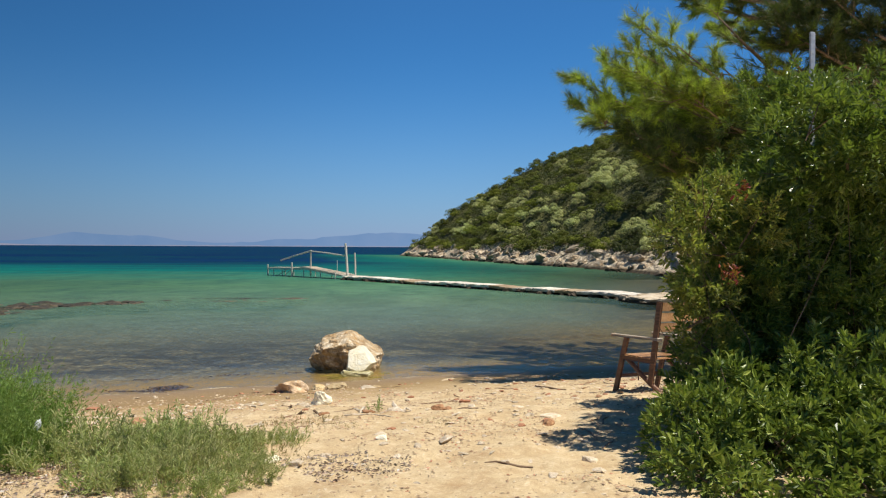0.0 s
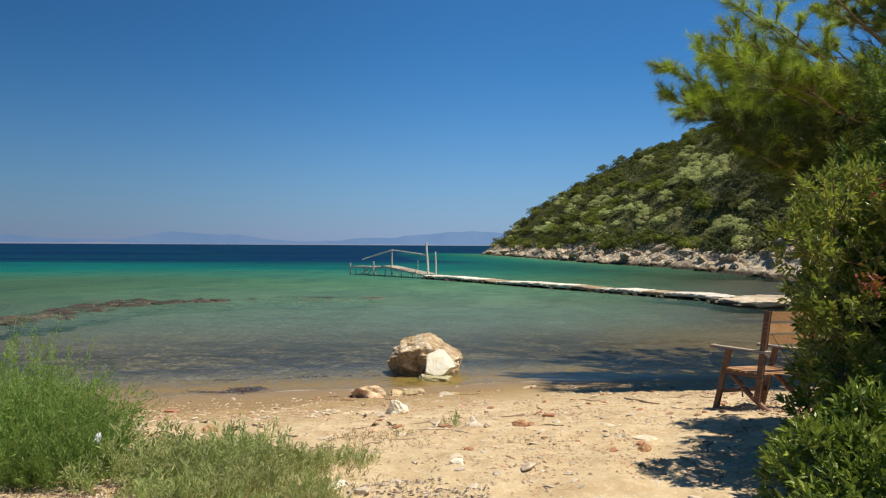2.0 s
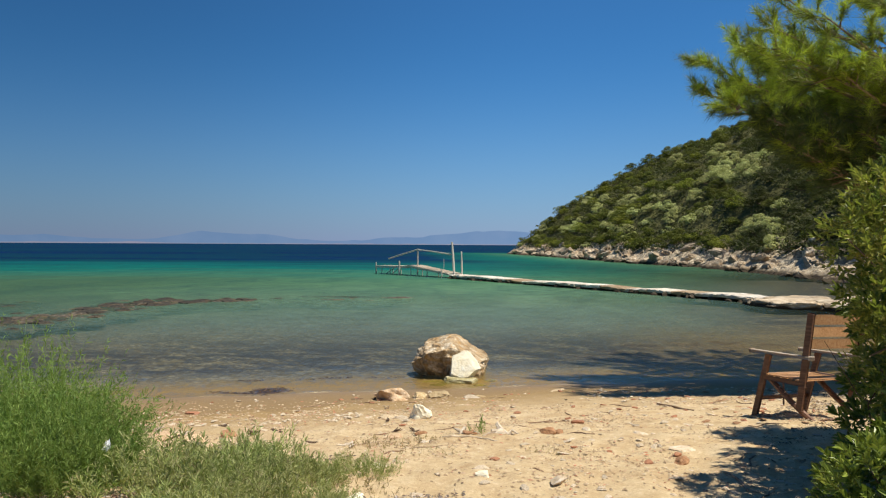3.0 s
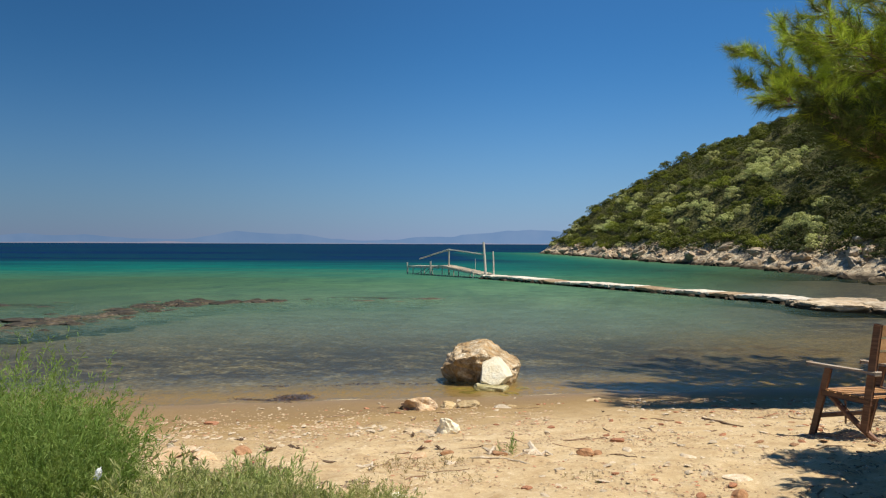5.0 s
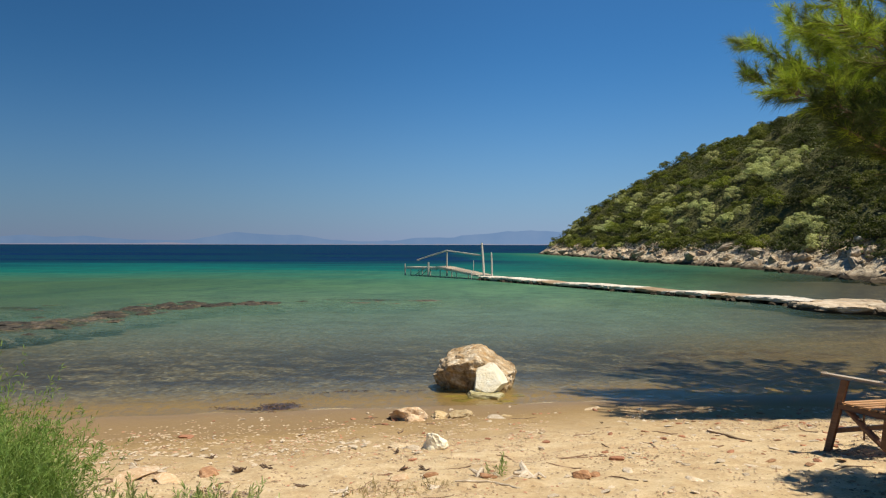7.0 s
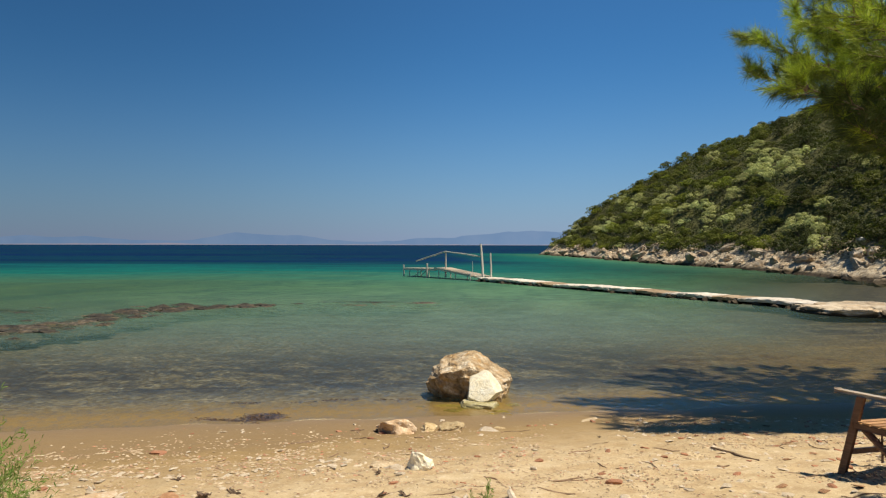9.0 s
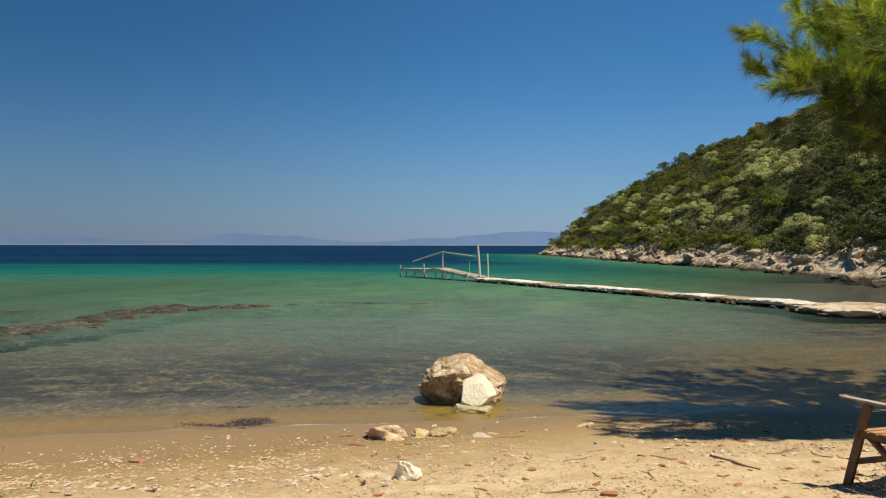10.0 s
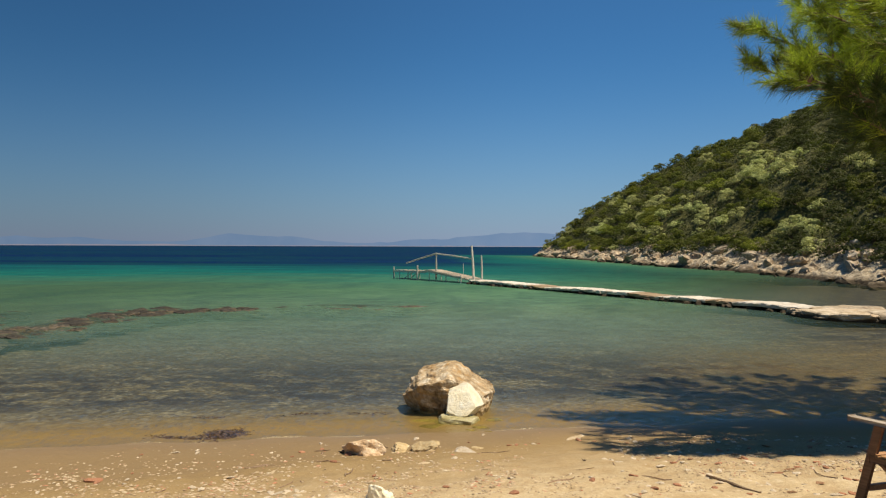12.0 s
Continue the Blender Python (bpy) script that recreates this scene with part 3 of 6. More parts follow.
ground = part("ground", grid_mesh("ground", gx, gy, lambda x, y: ground_z(x, y) + (relief(x, y) if abs(x) < 12 and -2 < y < 16 else 0)), SAND)
tagged(ground, "pale ochre sand beach running down under the clear water", "ground", kind="structure")

wx = np.unique(np.concatenate([[-4850.0, -200, -40], np.arange(-27, -3.9, 0.4), [0, 40, 200, 4850]]))
wy = np.unique(np.concatenate([[8.0], np.arange(12, 36.1, 0.4), [60, 200, 1000, 4850]]))
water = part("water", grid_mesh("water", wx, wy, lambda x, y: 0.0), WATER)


def reef_near(x, y):
    """One on the reef's spine, falling to nought at its flanks."""
    best = 0.0
    for (ax, ay), (bx, by), w0, w1 in zip(REEF_LINE, REEF_LINE[1:], REEF_WIDE, REEF_WIDE[1:]):
        ex, ey = bx - ax, by - ay
        t = max(0.0, min(1.0, ((x - ax) * ex + (y - ay) * ey) / (ex * ex + ey * ey)))
        w = lin(w0, w1, t) * 1.1
        best = max(best, math.exp(-((x - ax - ex * t) ** 2 + (y - ay - ey * t) ** 2) / (w * w)))
    far = math.exp(-((x + 8.8) / 2.2) ** 2 - ((y - 32.4) / 0.8) ** 2) * 0.8 + math.exp(-((x + 21.5) / 2.6) ** 2 - ((y - 25.7) / 0.9) ** 2) * 0.8
    return min(1.0, max(0.0, max(best, far) - 0.3) * 1.7)


shoal_data = water.data.attributes.new("shoal", "FLOAT", "POINT")
shoal_data.data.foreach_set("value", [reef_near(v.co.x, v.co.y) * (0.8 + 0.5 * noise.noise(v.co * 0.9)) if -27 < v.co.x < -4 and 12 < v.co.y < 36 else 0.0 for v in water.data.vertices])
tagged(water, "clear rippled sea, green inshore and dark blue far out", "sea", kind="structure")


COASTLINE = [(-7.9, 193), (-0.4, 166), (8.9, 121), (14.1, 96), (18.3, 83.8), (19.7, 68.7), (20.7, 58.5), (22.0, 52), (27, 44), (40, 36), (90, 30)]
BACKSIDE = [(230, 30), (260, 330), (90, 275), (25, 232), (0, 208)]
HILL = COASTLINE + BACKSIDE


def hill_d(x, y):
    """Signed distance to the headland's waterline, positive on land."""
    best, inside = 1e9, False
    n = len(HILL)
    for i in range(n):
        (ax, ay), (bx, by) = HILL[i], HILL[(i + 1) % n]
        ex, ey = bx - ax, by - ay
        t = max(0.0, min(1.0, ((x - ax) * ex + (y - ay) * ey) / (ex * ex + ey * ey)))
        best = min(best, (x - ax - ex * t) ** 2 + (y - ay - ey * t) ** 2)
        if (ay > y) != (by > y) and x < ax + (y - ay) * ex / ey:
            inside = not inside
    return math.sqrt(best) * (1 if inside else -1)


def hill_z(x, y):
    d = hill_d(x, y)
    if d < 0:
        return max(-2.5, d * 0.5)
    p = Vector((x, y, 0))
    z = min(2.0, d * 0.6) + 46.6 * (1 - math.exp(-max(0.0, d - 3.5) / 50))
    crag = noise.ridged_multi_fractal(p * 0.45, 0.9, 2.1, 4, 1.0, 2.0) - 1.1
    crag += (noise.ridged_multi_fractal(p * 1.1 + Vector((5, 2, 0)), 0.9, 2.1, 3, 1.0, 2.0) - 1.1) * 0.5
    z += crag * 0.42 * max(0.0, 1 - abs(d - 2.2) / 3.5)
    return z + noise.fractal(p * 0.06, 0.9, 2.0, 3) * min(1.6, d * 0.2)


def make_hillside():
    mt = Mat("hillside_soil")
    sep = mt.node("SeparateXYZ")
    mt.put(sep.inputs[0], mt.node("NewGeometry").outputs["Position"])
    n1 = mt.noise(0.5, 6, 0.65)
    n2 = mt.noise(2.2, 6, 0.7)
    rock = mt.ramp(n2, [(0.32, (0.13, 0.095, 0.06)), (0.5, (0.46, 0.37, 0.25)), (0.68, (0.64, 0.55, 0.41))])
    rock = mt.mix(mt.span(sep.outputs["Z"], 0.5, 0.2), rock, (0.05, 0.036, 0.02))
    soil = mt.ramp(n1, [(0.3, (0.05, 0.055, 0.015)), (0.6, (0.10, 0.095, 0.03)), (0.75, (0.17, 0.14, 0.06))])
    h = mt.math("ADD", sep.outputs["Z"], mt.math("MULTIPLY", mt.math("SUBTRACT", n1, 0.5), 3.0))
    return mt.done(mt.mix(mt.span(h, 2.4, 3.4), rock, soil), 0.9, mt.bump(mt.voronoi(1.6), 0.6, 0.5, mt.bump(n2, 0.8, 0.4)), 0.2)


hx = np.concatenate([np.arange(-14, 36, 0.6), np.arange(36, 70, 1.5), np.arange(70, 262, 8)])
hy = np.concatenate([np.arange(28, 130, 0.6), np.arange(130, 215, 1.2), np.arange(215, 335, 8)])
headland = part("headland_ground", grid_mesh("headland_ground", hx, hy, hill_z), make_hillside())
tagged(headland, "steep rocky headland slope falling to the sea", "headland", kind="structure")


def ridge(name, radius, a0, a1, fz, mat, label):
    """A far shore on an arc; angles in degrees from straight ahead, positive to the right."""
    az = np.linspace(a0, a1, 220)
    v, f = [], []
    for a in az:
        s, c = math.sin(radians(a)), math.cos(radians(a))
        z = max(0.5, fz(a))
        v += [(radius * s, radius * c, -2.0), (radius * s, radius * c, z), ((radius + 160) * s, (radius + 160) * c, z * 0.6)]
    for i in range(len(az) - 1):
        k = i * 3
        f += [(k, k + 3, k + 4, k + 1), (k + 1, k + 4, k + 5, k + 2)]
    return tagged(part(name, fast_mesh(name, v, f, True), mat), label, "mountains", kind="structure")


def far_profile(a):
    n = noise.fractal(Vector((a * 0.35, 2.0, 5.0)), 0.9, 2.0, 4) * 14
    h = 20 + 50 * math.exp(-((a + 26.0) / 2.6) ** 2) + 34 * math.exp(-((a + 21.5) / 2.6) ** 2) + 30 * math.exp(-((a + 39) / 5) ** 2) + 70 * math.exp(-((a + 3.0) / 5.0) ** 2) + 22 * math.exp(-((a + 10.5) / 3.0) ** 2)
    return h + n


def low_profile(a):
    n = noise.fractal(Vector((a * 1.3, 7.0, 1.0)), 0.9, 2.0, 4)
    return 3 + 6 * max(0.0, n) + 3 * math.exp(-((a + 36) / 5) ** 2) + 5 * math.exp(-((a + 31) / 1.6) ** 2)


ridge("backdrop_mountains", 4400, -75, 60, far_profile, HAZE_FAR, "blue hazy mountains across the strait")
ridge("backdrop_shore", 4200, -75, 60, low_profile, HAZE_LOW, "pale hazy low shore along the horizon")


# ---- foliage builders ----
def unit(a):
    return a / np.maximum(1e-9, np.linalg.norm(a, axis=-1, keepdims=True))


def leaf_mesh(name, pos, axis, length, width, rng, fold=0.25):
    """Many leaves of two quads each, folded on the midrib: base, axis, length and width of each."""
    n = len(pos)
    axis = unit(axis)
    side = unit(np.cross(axis, unit(rng.normal(size=(n, 3))) * 0.75 + [0.15, -0.1, 0.8]))
    nrm = np.cross(side, axis)
    L, W = length[:, None], width[:, None]
    base, tip = pos, pos + axis * L - nrm * L * 0.08
    l1, l2 = pos + axis * L * 0.32 + side * W * 0.5 + nrm * W * fold, pos + axis * L * 0.70 + side * W * 0.42 + nrm * W * fold
    r1, r2 = pos + axis * L * 0.32 - side * W * 0.5 + nrm * W * fold, pos + axis * L * 0.70 - side * W * 0.42 + nrm * W * fold
    v = np.stack([base, l1, l2, tip, r2, r1], 1).reshape(-1, 3)
    k = np.arange(n)[:, None] * 6
    f = np.stack([k + [0, 1, 2, 3], k + [0, 3, 4, 5]], 1).reshape(-1, 4)
    return fast_mesh(name, v, f)


def blade_mesh(name, pos, axis, length, width, rng):
    """Thin needles or blades, one long triangle each."""
    n = len(pos)
    axis = unit(axis)
    side = unit(np.cross(axis, rng.normal(size=(n, 3))))
    L, W = length[:, None], width[:, None]
    v = np.stack([pos - side * W * 0.5, pos + side * W * 0.5, pos + axis * L], 1).reshape(-1, 3)
    return fast_mesh(name, v, np.arange(n * 3).reshape(-1, 3))


def crown_clumps(rng, blobs, n, size):
    """Leaf quads scattered in the shells of lumpy blobs (x, y, z, r); returns mesh arrays."""
    b = np.array(blobs, float)
    w = b[:, 3] ** 2
    which = rng.choice(len(b), n, p=w / w.sum())
    d = unit(rng.normal(size=(n, 3)))
    d[:, 2] = np.where(d[:, 2] < -0.35, -d[:, 2], d[:, 2])
    r = b[which, 3] * rng.uniform(0.82, 1.06, n)
    p = b[which, :3] + d * r[:, None] * [1, 1, 0.85]
    a = unit(d + [0, 0, 0.25] + rng.normal(size=(n, 3)) * 0.5)
    s = unit(np.cross(a, rng.normal(size=(n, 3))))
    t = np.cross(a, s)
    k = (size * rng.uniform(0.6, 1.3, n))[:, None]
    v = np.stack([p - s * k, p + t * k * 0.55, p + s * k, p - t * k * 0.55], 1).reshape(-1, 3)
    return v, np.arange(n * 4).reshape(-1, 4)


def shrub(name, seed, mat, n=2600, size=0.082, tall=1.0):
    """A hillside shrub about four metres across: short stem and a lumpy crown."""
    rng = np.random.default_rng(seed)
    blobs = []
    for _ in range(24):
        a, r = rng.uniform(0, math.tau), 1.5 * rng.random() ** 0.6
        top = 2.1 * math.sqrt(max(0.05, 1 - (r / 1.75) ** 2))
        blobs.append((math.cos(a) * r, math.sin(a) * r, (0.45 + rng.uniform(0.15, 1.0) * (top - 0.3)) * tall, rng.uniform(0.30, 0.62)))
    v, f = crown_clumps(rng, blobs, n, size)
    e = new(name)
    e.empty_display_size = 0.2
    bm = tube([(0, 0, -0.8), (0.08, 0.03, 0.4), (0.05, -0.05, 1.1 * tall)], [0.14, 0.11, 0.05], 6)
    for k in range(3):
        x, y, z, r = blobs[k]
        tube([(0.06, 0.0, 0.5), (x * 0.5, y * 0.5, z * 0.7), (x, y, z)], [0.07, 0.05, 0.02], 5, bm)
    part("trunk", bm_mesh("shrub_trunk", bm), BARK, e)
    part("crown", fast_mesh("shrub_crown", v, f), mat, e)
    return e


# ---- the headland's rocks and shrubs ----
def along_coast(s):
    """Place and inland direction at the share s of the seen coast."""
    pts = [Vector((*p, 0)) for p in COASTLINE[:9]]
    lens = [(b - a).length for a, b in zip(pts, pts[1:])]
    go = s * sum(lens)
    for a, b, l in zip(pts, pts[1:], lens):
        if go <= l:
            d = (b - a).normalized()
            return a + d * go, Vector((-d.y, d.x, 0))
        go -= l
    return pts[-1], Vector((1, 0, 0))


rnd = random.Random(11)
rock_kinds = [bm_mesh("coast_boulder", rock_bm(300 + i, (1.15, 0.85, 0.68), 4 if i < 2 else 3, 16, 0.20, 0.12, lo=0.38, hi=0.75)) for i in range(7)]
for me in rock_kinds:
    me.materials.append(COAST)
for i in range(290):
    s = rnd.random() ** 0.8
    c, inn = along_coast(s)
    row = rnd.random()
    c = c + inn * lin(-0.8, 4.2, row) + Vector((rnd.gauss(0, 0.6), rnd.gauss(0, 0.6), 0))
    k = rnd.choice((0.5, 0.7, 0.8, 1.0, 1.2, 1.7)) * rnd.uniform(0.8, 1.15) * (1.1 - 0.25 * row) * (0.95 - 0.25 * s)
    ob = new("boulder", rock_kinds[i % 7])
    z = max(-0.15, hill_z(c.x, c.y) * 0.9)
    ob.matrix_basis = pose(c.x, c.y, z + 0.1 * k, rnd.uniform(-25, 25), rnd.uniform(-25, 25), rnd.uniform(0, 360)) @ Matrix.Diagonal((k * 1.25, k, k, 1))
    tagged(ob, "pale fractured limestone boulder on the headland shore", "boulder", "headland boulders")

shrub_kinds = [shrub("shrub", 20, MAQUIS), shrub("shrub", 21, MAQUIS, tall=1.2), shrub("shrub", 22, MAQUIS_Y), shrub("shrub", 23, MAQUIS, tall=0.9), shrub("shrub", 24, MAQUIS, tall=1.3)]
shaded_shrub_kinds = [shrub("juniper", 26, MAQUIS_SHADED, tall=1.25), shrub("juniper", 27, MAQUIS_SHADED, tall=1.0)]
olive_kinds = [shrub("olive_tree", 30, OLIVE, 3000, 0.072, 1.15), shrub("olive_tree", 31, OLIVE, 2900, 0.072, 0.95)]
for e in shrub_kinds:
    tagged(e, "dense dark green evergreen shrub on the headland slope", "shrub", "maquis shrubs")
for e in shaded_shrub_kinds:
    tagged(e, "dense green shrub darkened for shade on the headland slope", "juniper", "junipers")
for e in olive_kinds:
    tagged(e, "pale silvery green wild olive on the headland slope", "olive tree", "wild olives")
OLIVES = [(0.7, 184), (7.1, 169), (9.2, 161), (13, 180), (14.1, 162), (15.7, 144), (14.9, 120.4), (18.9, 121), (20.5, 117), (20.3, 110), (24.6, 113),
          (26.3, 114), (27.6, 109.6), (29.6, 105.8), (29.6, 101), (30.2, 160), (31.9, 134), (30.1, 116.3), (18.9, 144), (12.8, 126), (24.9, 79.5), (24.2, 84.5), (32.6, 87.3)]
spots, tries = [], 0
for x, y in OLIVES:
    spots += [(x, y), (x + rnd.uniform(0.8, 2.2), y + rnd.uniform(1.5, 4)), (x + rnd.uniform(-1, 1), y - rnd.uniform(1.5, 4))]
grove_count = len(spots)
for i in range(78):
    c, inn = along_coast((i + rnd.random()) / 78)
    c = c + inn * rnd.uniform(3.3, 5.2)
    spots.append((c.x, c.y))
while len(spots) < 520 and tries < 9000:
    tries += 1
    y = 40 + 160 * rnd.random()
    x = rnd.uniform(-8, 75)
    d = hill_d(x, y)
    if not 3.0 < d < 58 or x > 0.52 * y + 4:
        continue
    gap = 2.1 if d < 16 else 2.7
    if any((x - a) ** 2 + (y - b) ** 2 < gap * gap for a, b in spots):
        continue
    spots.append((x, y))
used = set()
for i, (x, y) in enumerate(spots):
    d = hill_d(x, y)
    kinds = olive_kinds if i < grove_count or rnd.random() < 0.04 else shrub_kinds
    # shrubs on the right slope take the darkened leaf, imitating shade
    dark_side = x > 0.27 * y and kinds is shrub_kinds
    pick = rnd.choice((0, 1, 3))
    src = (shaded_shrub_kinds[pick % 2] if rnd.random() < 0.78 else kinds[pick]) if dark_side else kinds[rnd.randrange(len(kinds))]
    k = rnd.uniform(0.66, 1.12) * (0.9 if d < 6 else 1.0) * (1.08 if i >= grove_count else 1.0)
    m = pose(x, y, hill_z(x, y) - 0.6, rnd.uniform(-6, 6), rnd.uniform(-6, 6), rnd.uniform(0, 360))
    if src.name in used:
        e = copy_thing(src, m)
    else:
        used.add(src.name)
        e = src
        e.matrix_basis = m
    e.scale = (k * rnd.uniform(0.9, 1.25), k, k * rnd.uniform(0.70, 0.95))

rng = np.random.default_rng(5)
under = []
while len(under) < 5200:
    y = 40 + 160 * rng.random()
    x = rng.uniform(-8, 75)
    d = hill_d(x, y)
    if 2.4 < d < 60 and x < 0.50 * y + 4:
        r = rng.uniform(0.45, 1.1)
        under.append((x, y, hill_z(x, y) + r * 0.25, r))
# the darkened leaf colour here imitates shade in the gaps between crowns
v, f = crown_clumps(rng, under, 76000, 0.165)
low = part("undergrowth", fast_mesh("undergrowth", v, f), MAQUIS_SHADED, None, "low scrub between the headland shrubs, coloured dark as shade", "stuff")
tagged(low, category="undergrowth")


# ---- stones ----
def boulder_thing(name, seed, size, m, mat, label, cat="boulder", subdiv=5, cuts=10, rough=0.14, fine=0.05, lo=0.55, hi=0.85):
    me = bm_mesh(name, rock_bm(seed, size, subdiv, cuts, rough, fine, lo=lo, hi=hi), False)
    me.materials.append(mat)
    ob = new(name, me)
    ob.matrix_basis = m
    return tagged(ob, label, cat)


def hewn(name, seed, size, planes, m, mat, label, cat, subdiv=6, rough=0.06, fine=0.03, groove=0.0):
    """A stone with its main faces given: (normal, share of the half axis at which the face cuts)."""
    rnd_off = Vector((seed * 3.7, seed * 1.9, seed * 5.3))
    faces = [(Vector(n).normalized(), d) for n, d in planes]
    bm = bmesh.new()
    bmesh.ops.create_icosphere(bm, subdivisions=subdiv, radius=1.12)
    for v in bm.verts:
        p = v.co.copy()
        for n, d in faces:
            over = p.dot(n) - d
            if over > 0:
                p -= n * over * 0.95
        k = noise.fractal(p * 1.6 + rnd_off, 0.9, 2.1, 3) * rough + noise.fractal(p * 6.0 + rnd_off, 0.8, 2.2, 4) * fine
        if groove:
            g = p.x * 2.2 + p.z * 3.4 + noise.noise(p * 2.3 + rnd_off) * 1.5
            k -= groove * max(0.0, noise.noise(Vector((g, p.y * 1.2, 4.0)))) * (1.0 if p.x < 0.25 else 0.5)
        p *= 1.0 + k
        v.co = Vector((p.x * size[0], p.y * size[1], p.z * size[2]))
    me = bm_mesh(name, bm, False)
    me.materials.append(mat)
    ob = new(name, me)
    ob.matrix_basis = m
    return tagged(ob, label, cat)


# ---- the jetty ----
JETTY = [(-5.6, 51.6), (-0.2, 45.2), (2.7, 41.4), (5.2, 38.7), (8.9, 34.0), (10.4, 31.6), (11.4, 30.2)]
jetty = empty("jetty", pose(0, 0, 0), "low whitish concrete jetty on dark rubble, running out from the shore", "jetty")
for i, (a, b) in enumerate(zip(JETTY, JETTY[1:])):
    a, b = Vector((*a, 0)), Vector((*b, 0))
    d = (b - a).normalized()
    n = Vector((-d.y, d.x, 0))
    steps = max(2, round((b - a).length / 1.7))
    if i == 0:
        rise, flank = 0.27, 0.7
    for k in range(steps):
        p, q = a + (b - a) * (k / steps) + d * 0.012, a + (b - a) * ((k + 1) / steps) - d * 0.012
        lift, wide = (0.17 if (i, k) in ((0, 4), (2, 1)) else 0.27) + rnd.uniform(-0.035, 0.035), 0.70 + rnd.uniform(-0.10, 0.08)
        bm = bmesh.new()
        ring = []
        for t in range(9):
            c, w, z = lin(p, q, t / 8), lin(flank, wide, t / 8), lin(rise, lift, t / 8)
            row = []
            for u in (-1.0, -0.97, -0.5, 0.0, 0.5, 0.97, 1.0):
                jag = rnd.uniform(-0.05, 0.05) if abs(u) > 0.9 else 0.0
                drop = 0.05 if abs(u) == 1.0 else 0.0
                row.append(bm.verts.new(c + n * (u * w + jag) + Vector((0, 0, z - drop + rnd.uniform(-0.008, 0.008)))))
            row.append(bm.verts.new(c + n * (w - 0.05) + Vector((0, 0, z - 0.15))))
            row.append(bm.verts.new(c - n * (w - 0.05) + Vector((0, 0, z - 0.15))))
            ring.append(row)
        for r0, r1 in zip(ring, ring[1:]):
            for u in range(9):
                bm.faces.new((r0[u], r0[(u + 1) % 9], r1[(u + 1) % 9], r1[u]))
        bm.faces.new(ring[0][::-1])
        bm.faces.new(ring[-1])
        bmesh.ops.recalc_face_normals(bm, faces=bm.faces)
        worn = (i, k) in ((0, 4), (2, 1), (3, 2))
        part("slab", bm, WORNCONCRETE if worn else CONCRETE, jetty, "tan worn slab stripped of its white skin" if worn else "")
        rise, flank = lift, wide
    for k in range(steps * 6):
        t = (k + rnd.random()) / (steps * 6)
        c = a + (b - a) * t + n * rnd.choice((-0.68, -0.62, -0.3, 0.3, 0.62, 0.68))
        ob = part("rubble_stone", bm_mesh("rubble_stone", rock_bm(500 + i * 40 + k, (rnd.uniform(0.22, 0.42), rnd.uniform(0.16, 0.3), rnd.uniform(0.16, 0.24)), 2, 9, 0.2, 0.08)), RUBBLE, jetty)
        ob.matrix_basis = pose(c.x, c.y, rnd.uniform(-0.04, 0.04), 0, 0, rnd.uniform(0, 360))

ROOT = [(10.2, 30.2, 1.7, 1.0, 0.42), (12.0, 29.6, 1.7, 1.2, 0.5), (11.0, 31.7, 1.6, 1.0, 0.42), (13.4, 30.6, 1.8, 1.2, 0.55), (12.4, 28.2, 1.1, 0.8, 0.4), (9.2, 31.6, 0.6, 0.5, 0.3)]
for i, (x, y, a, b, c) in enumerate(ROOT):
    tilt = Vector((0.06 * (i % 3 - 1), -0.10, 1))
    hewn("shore_slab", 40 + i, (a, b, c), [(tilt, 0.55), ((-0.8, -0.6, 0.1), 0.74), ((0.3, -0.9, -0.15), 0.72), ((0.9, -0.3, 0.1), 0.8), ((-0.4, 0.9, 0.1), 0.8), ((-0.5, -0.5, 0.75), 0.78)],
         pose(x, y, 0.06, 0, 0, i * 23 - 30), ROOTROCK, "broad flat pale rock slab at the foot of the jetty", "rock", 5, 0.12, 0.06, 0.10)["group"] = "rocks at the jetty"

# wooden landing stage beyond the concrete
A, B = Vector((-5.9, 52.0, 0)), Vector((-12.6, 58.6, 0))
U = (B - A).normalized()
N = Vector((-U.y, U.x, 0))


def stage(s, side, z):
    return A + U * s + N * side + Vector((0, 0, z))


landing = empty("landing_stage", pose(0, 0, 0), "rickety weathered wooden landing stage with leaning posts and handrails", "landing stage")
for k in range(26):
    s0 = -0.1 + k * 0.2
    z = lin(0.34, 0.80, min(1.0, s0 / 4.6))
    part("plank", beam(stage(s0, -0.65, z), stage(s0, 0.65, z + rnd.uniform(-0.01, 0.01)), 0.17, 0.04, bevel=0.0), DECKWOOD, landing)
for k in range(21):
    s0 = 5.15 + k * 0.2
    part("plank", beam(stage(s0, -0.6, 0.72 - k * 0.003), stage(s0, 0.6, 0.72 - k * 0.003), 0.17, 0.04, bevel=0.0), DECKWOOD, landing)
for side in (-0.55, 0.55):
    part("bearer", beam(stage(-0.2, side, 0.28), stage(5.0, side, 0.72), 0.1, 0.12), GREYWOOD, landing)
    part("bearer", beam(stage(5.0, side, 0.63), stage(9.4, side, 0.57), 0.1, 0.12), GREYWOOD, landing)
    for s0 in (2.4, 4.5, 7.4, 8.6):
        part("support_post", tube([stage(s0, side, -1.2), stage(s0 + 0.03, side, 0.60 if s0 > 4 else 0.45)], [0.04, 0.035], 8), GREYWOOD, landing)
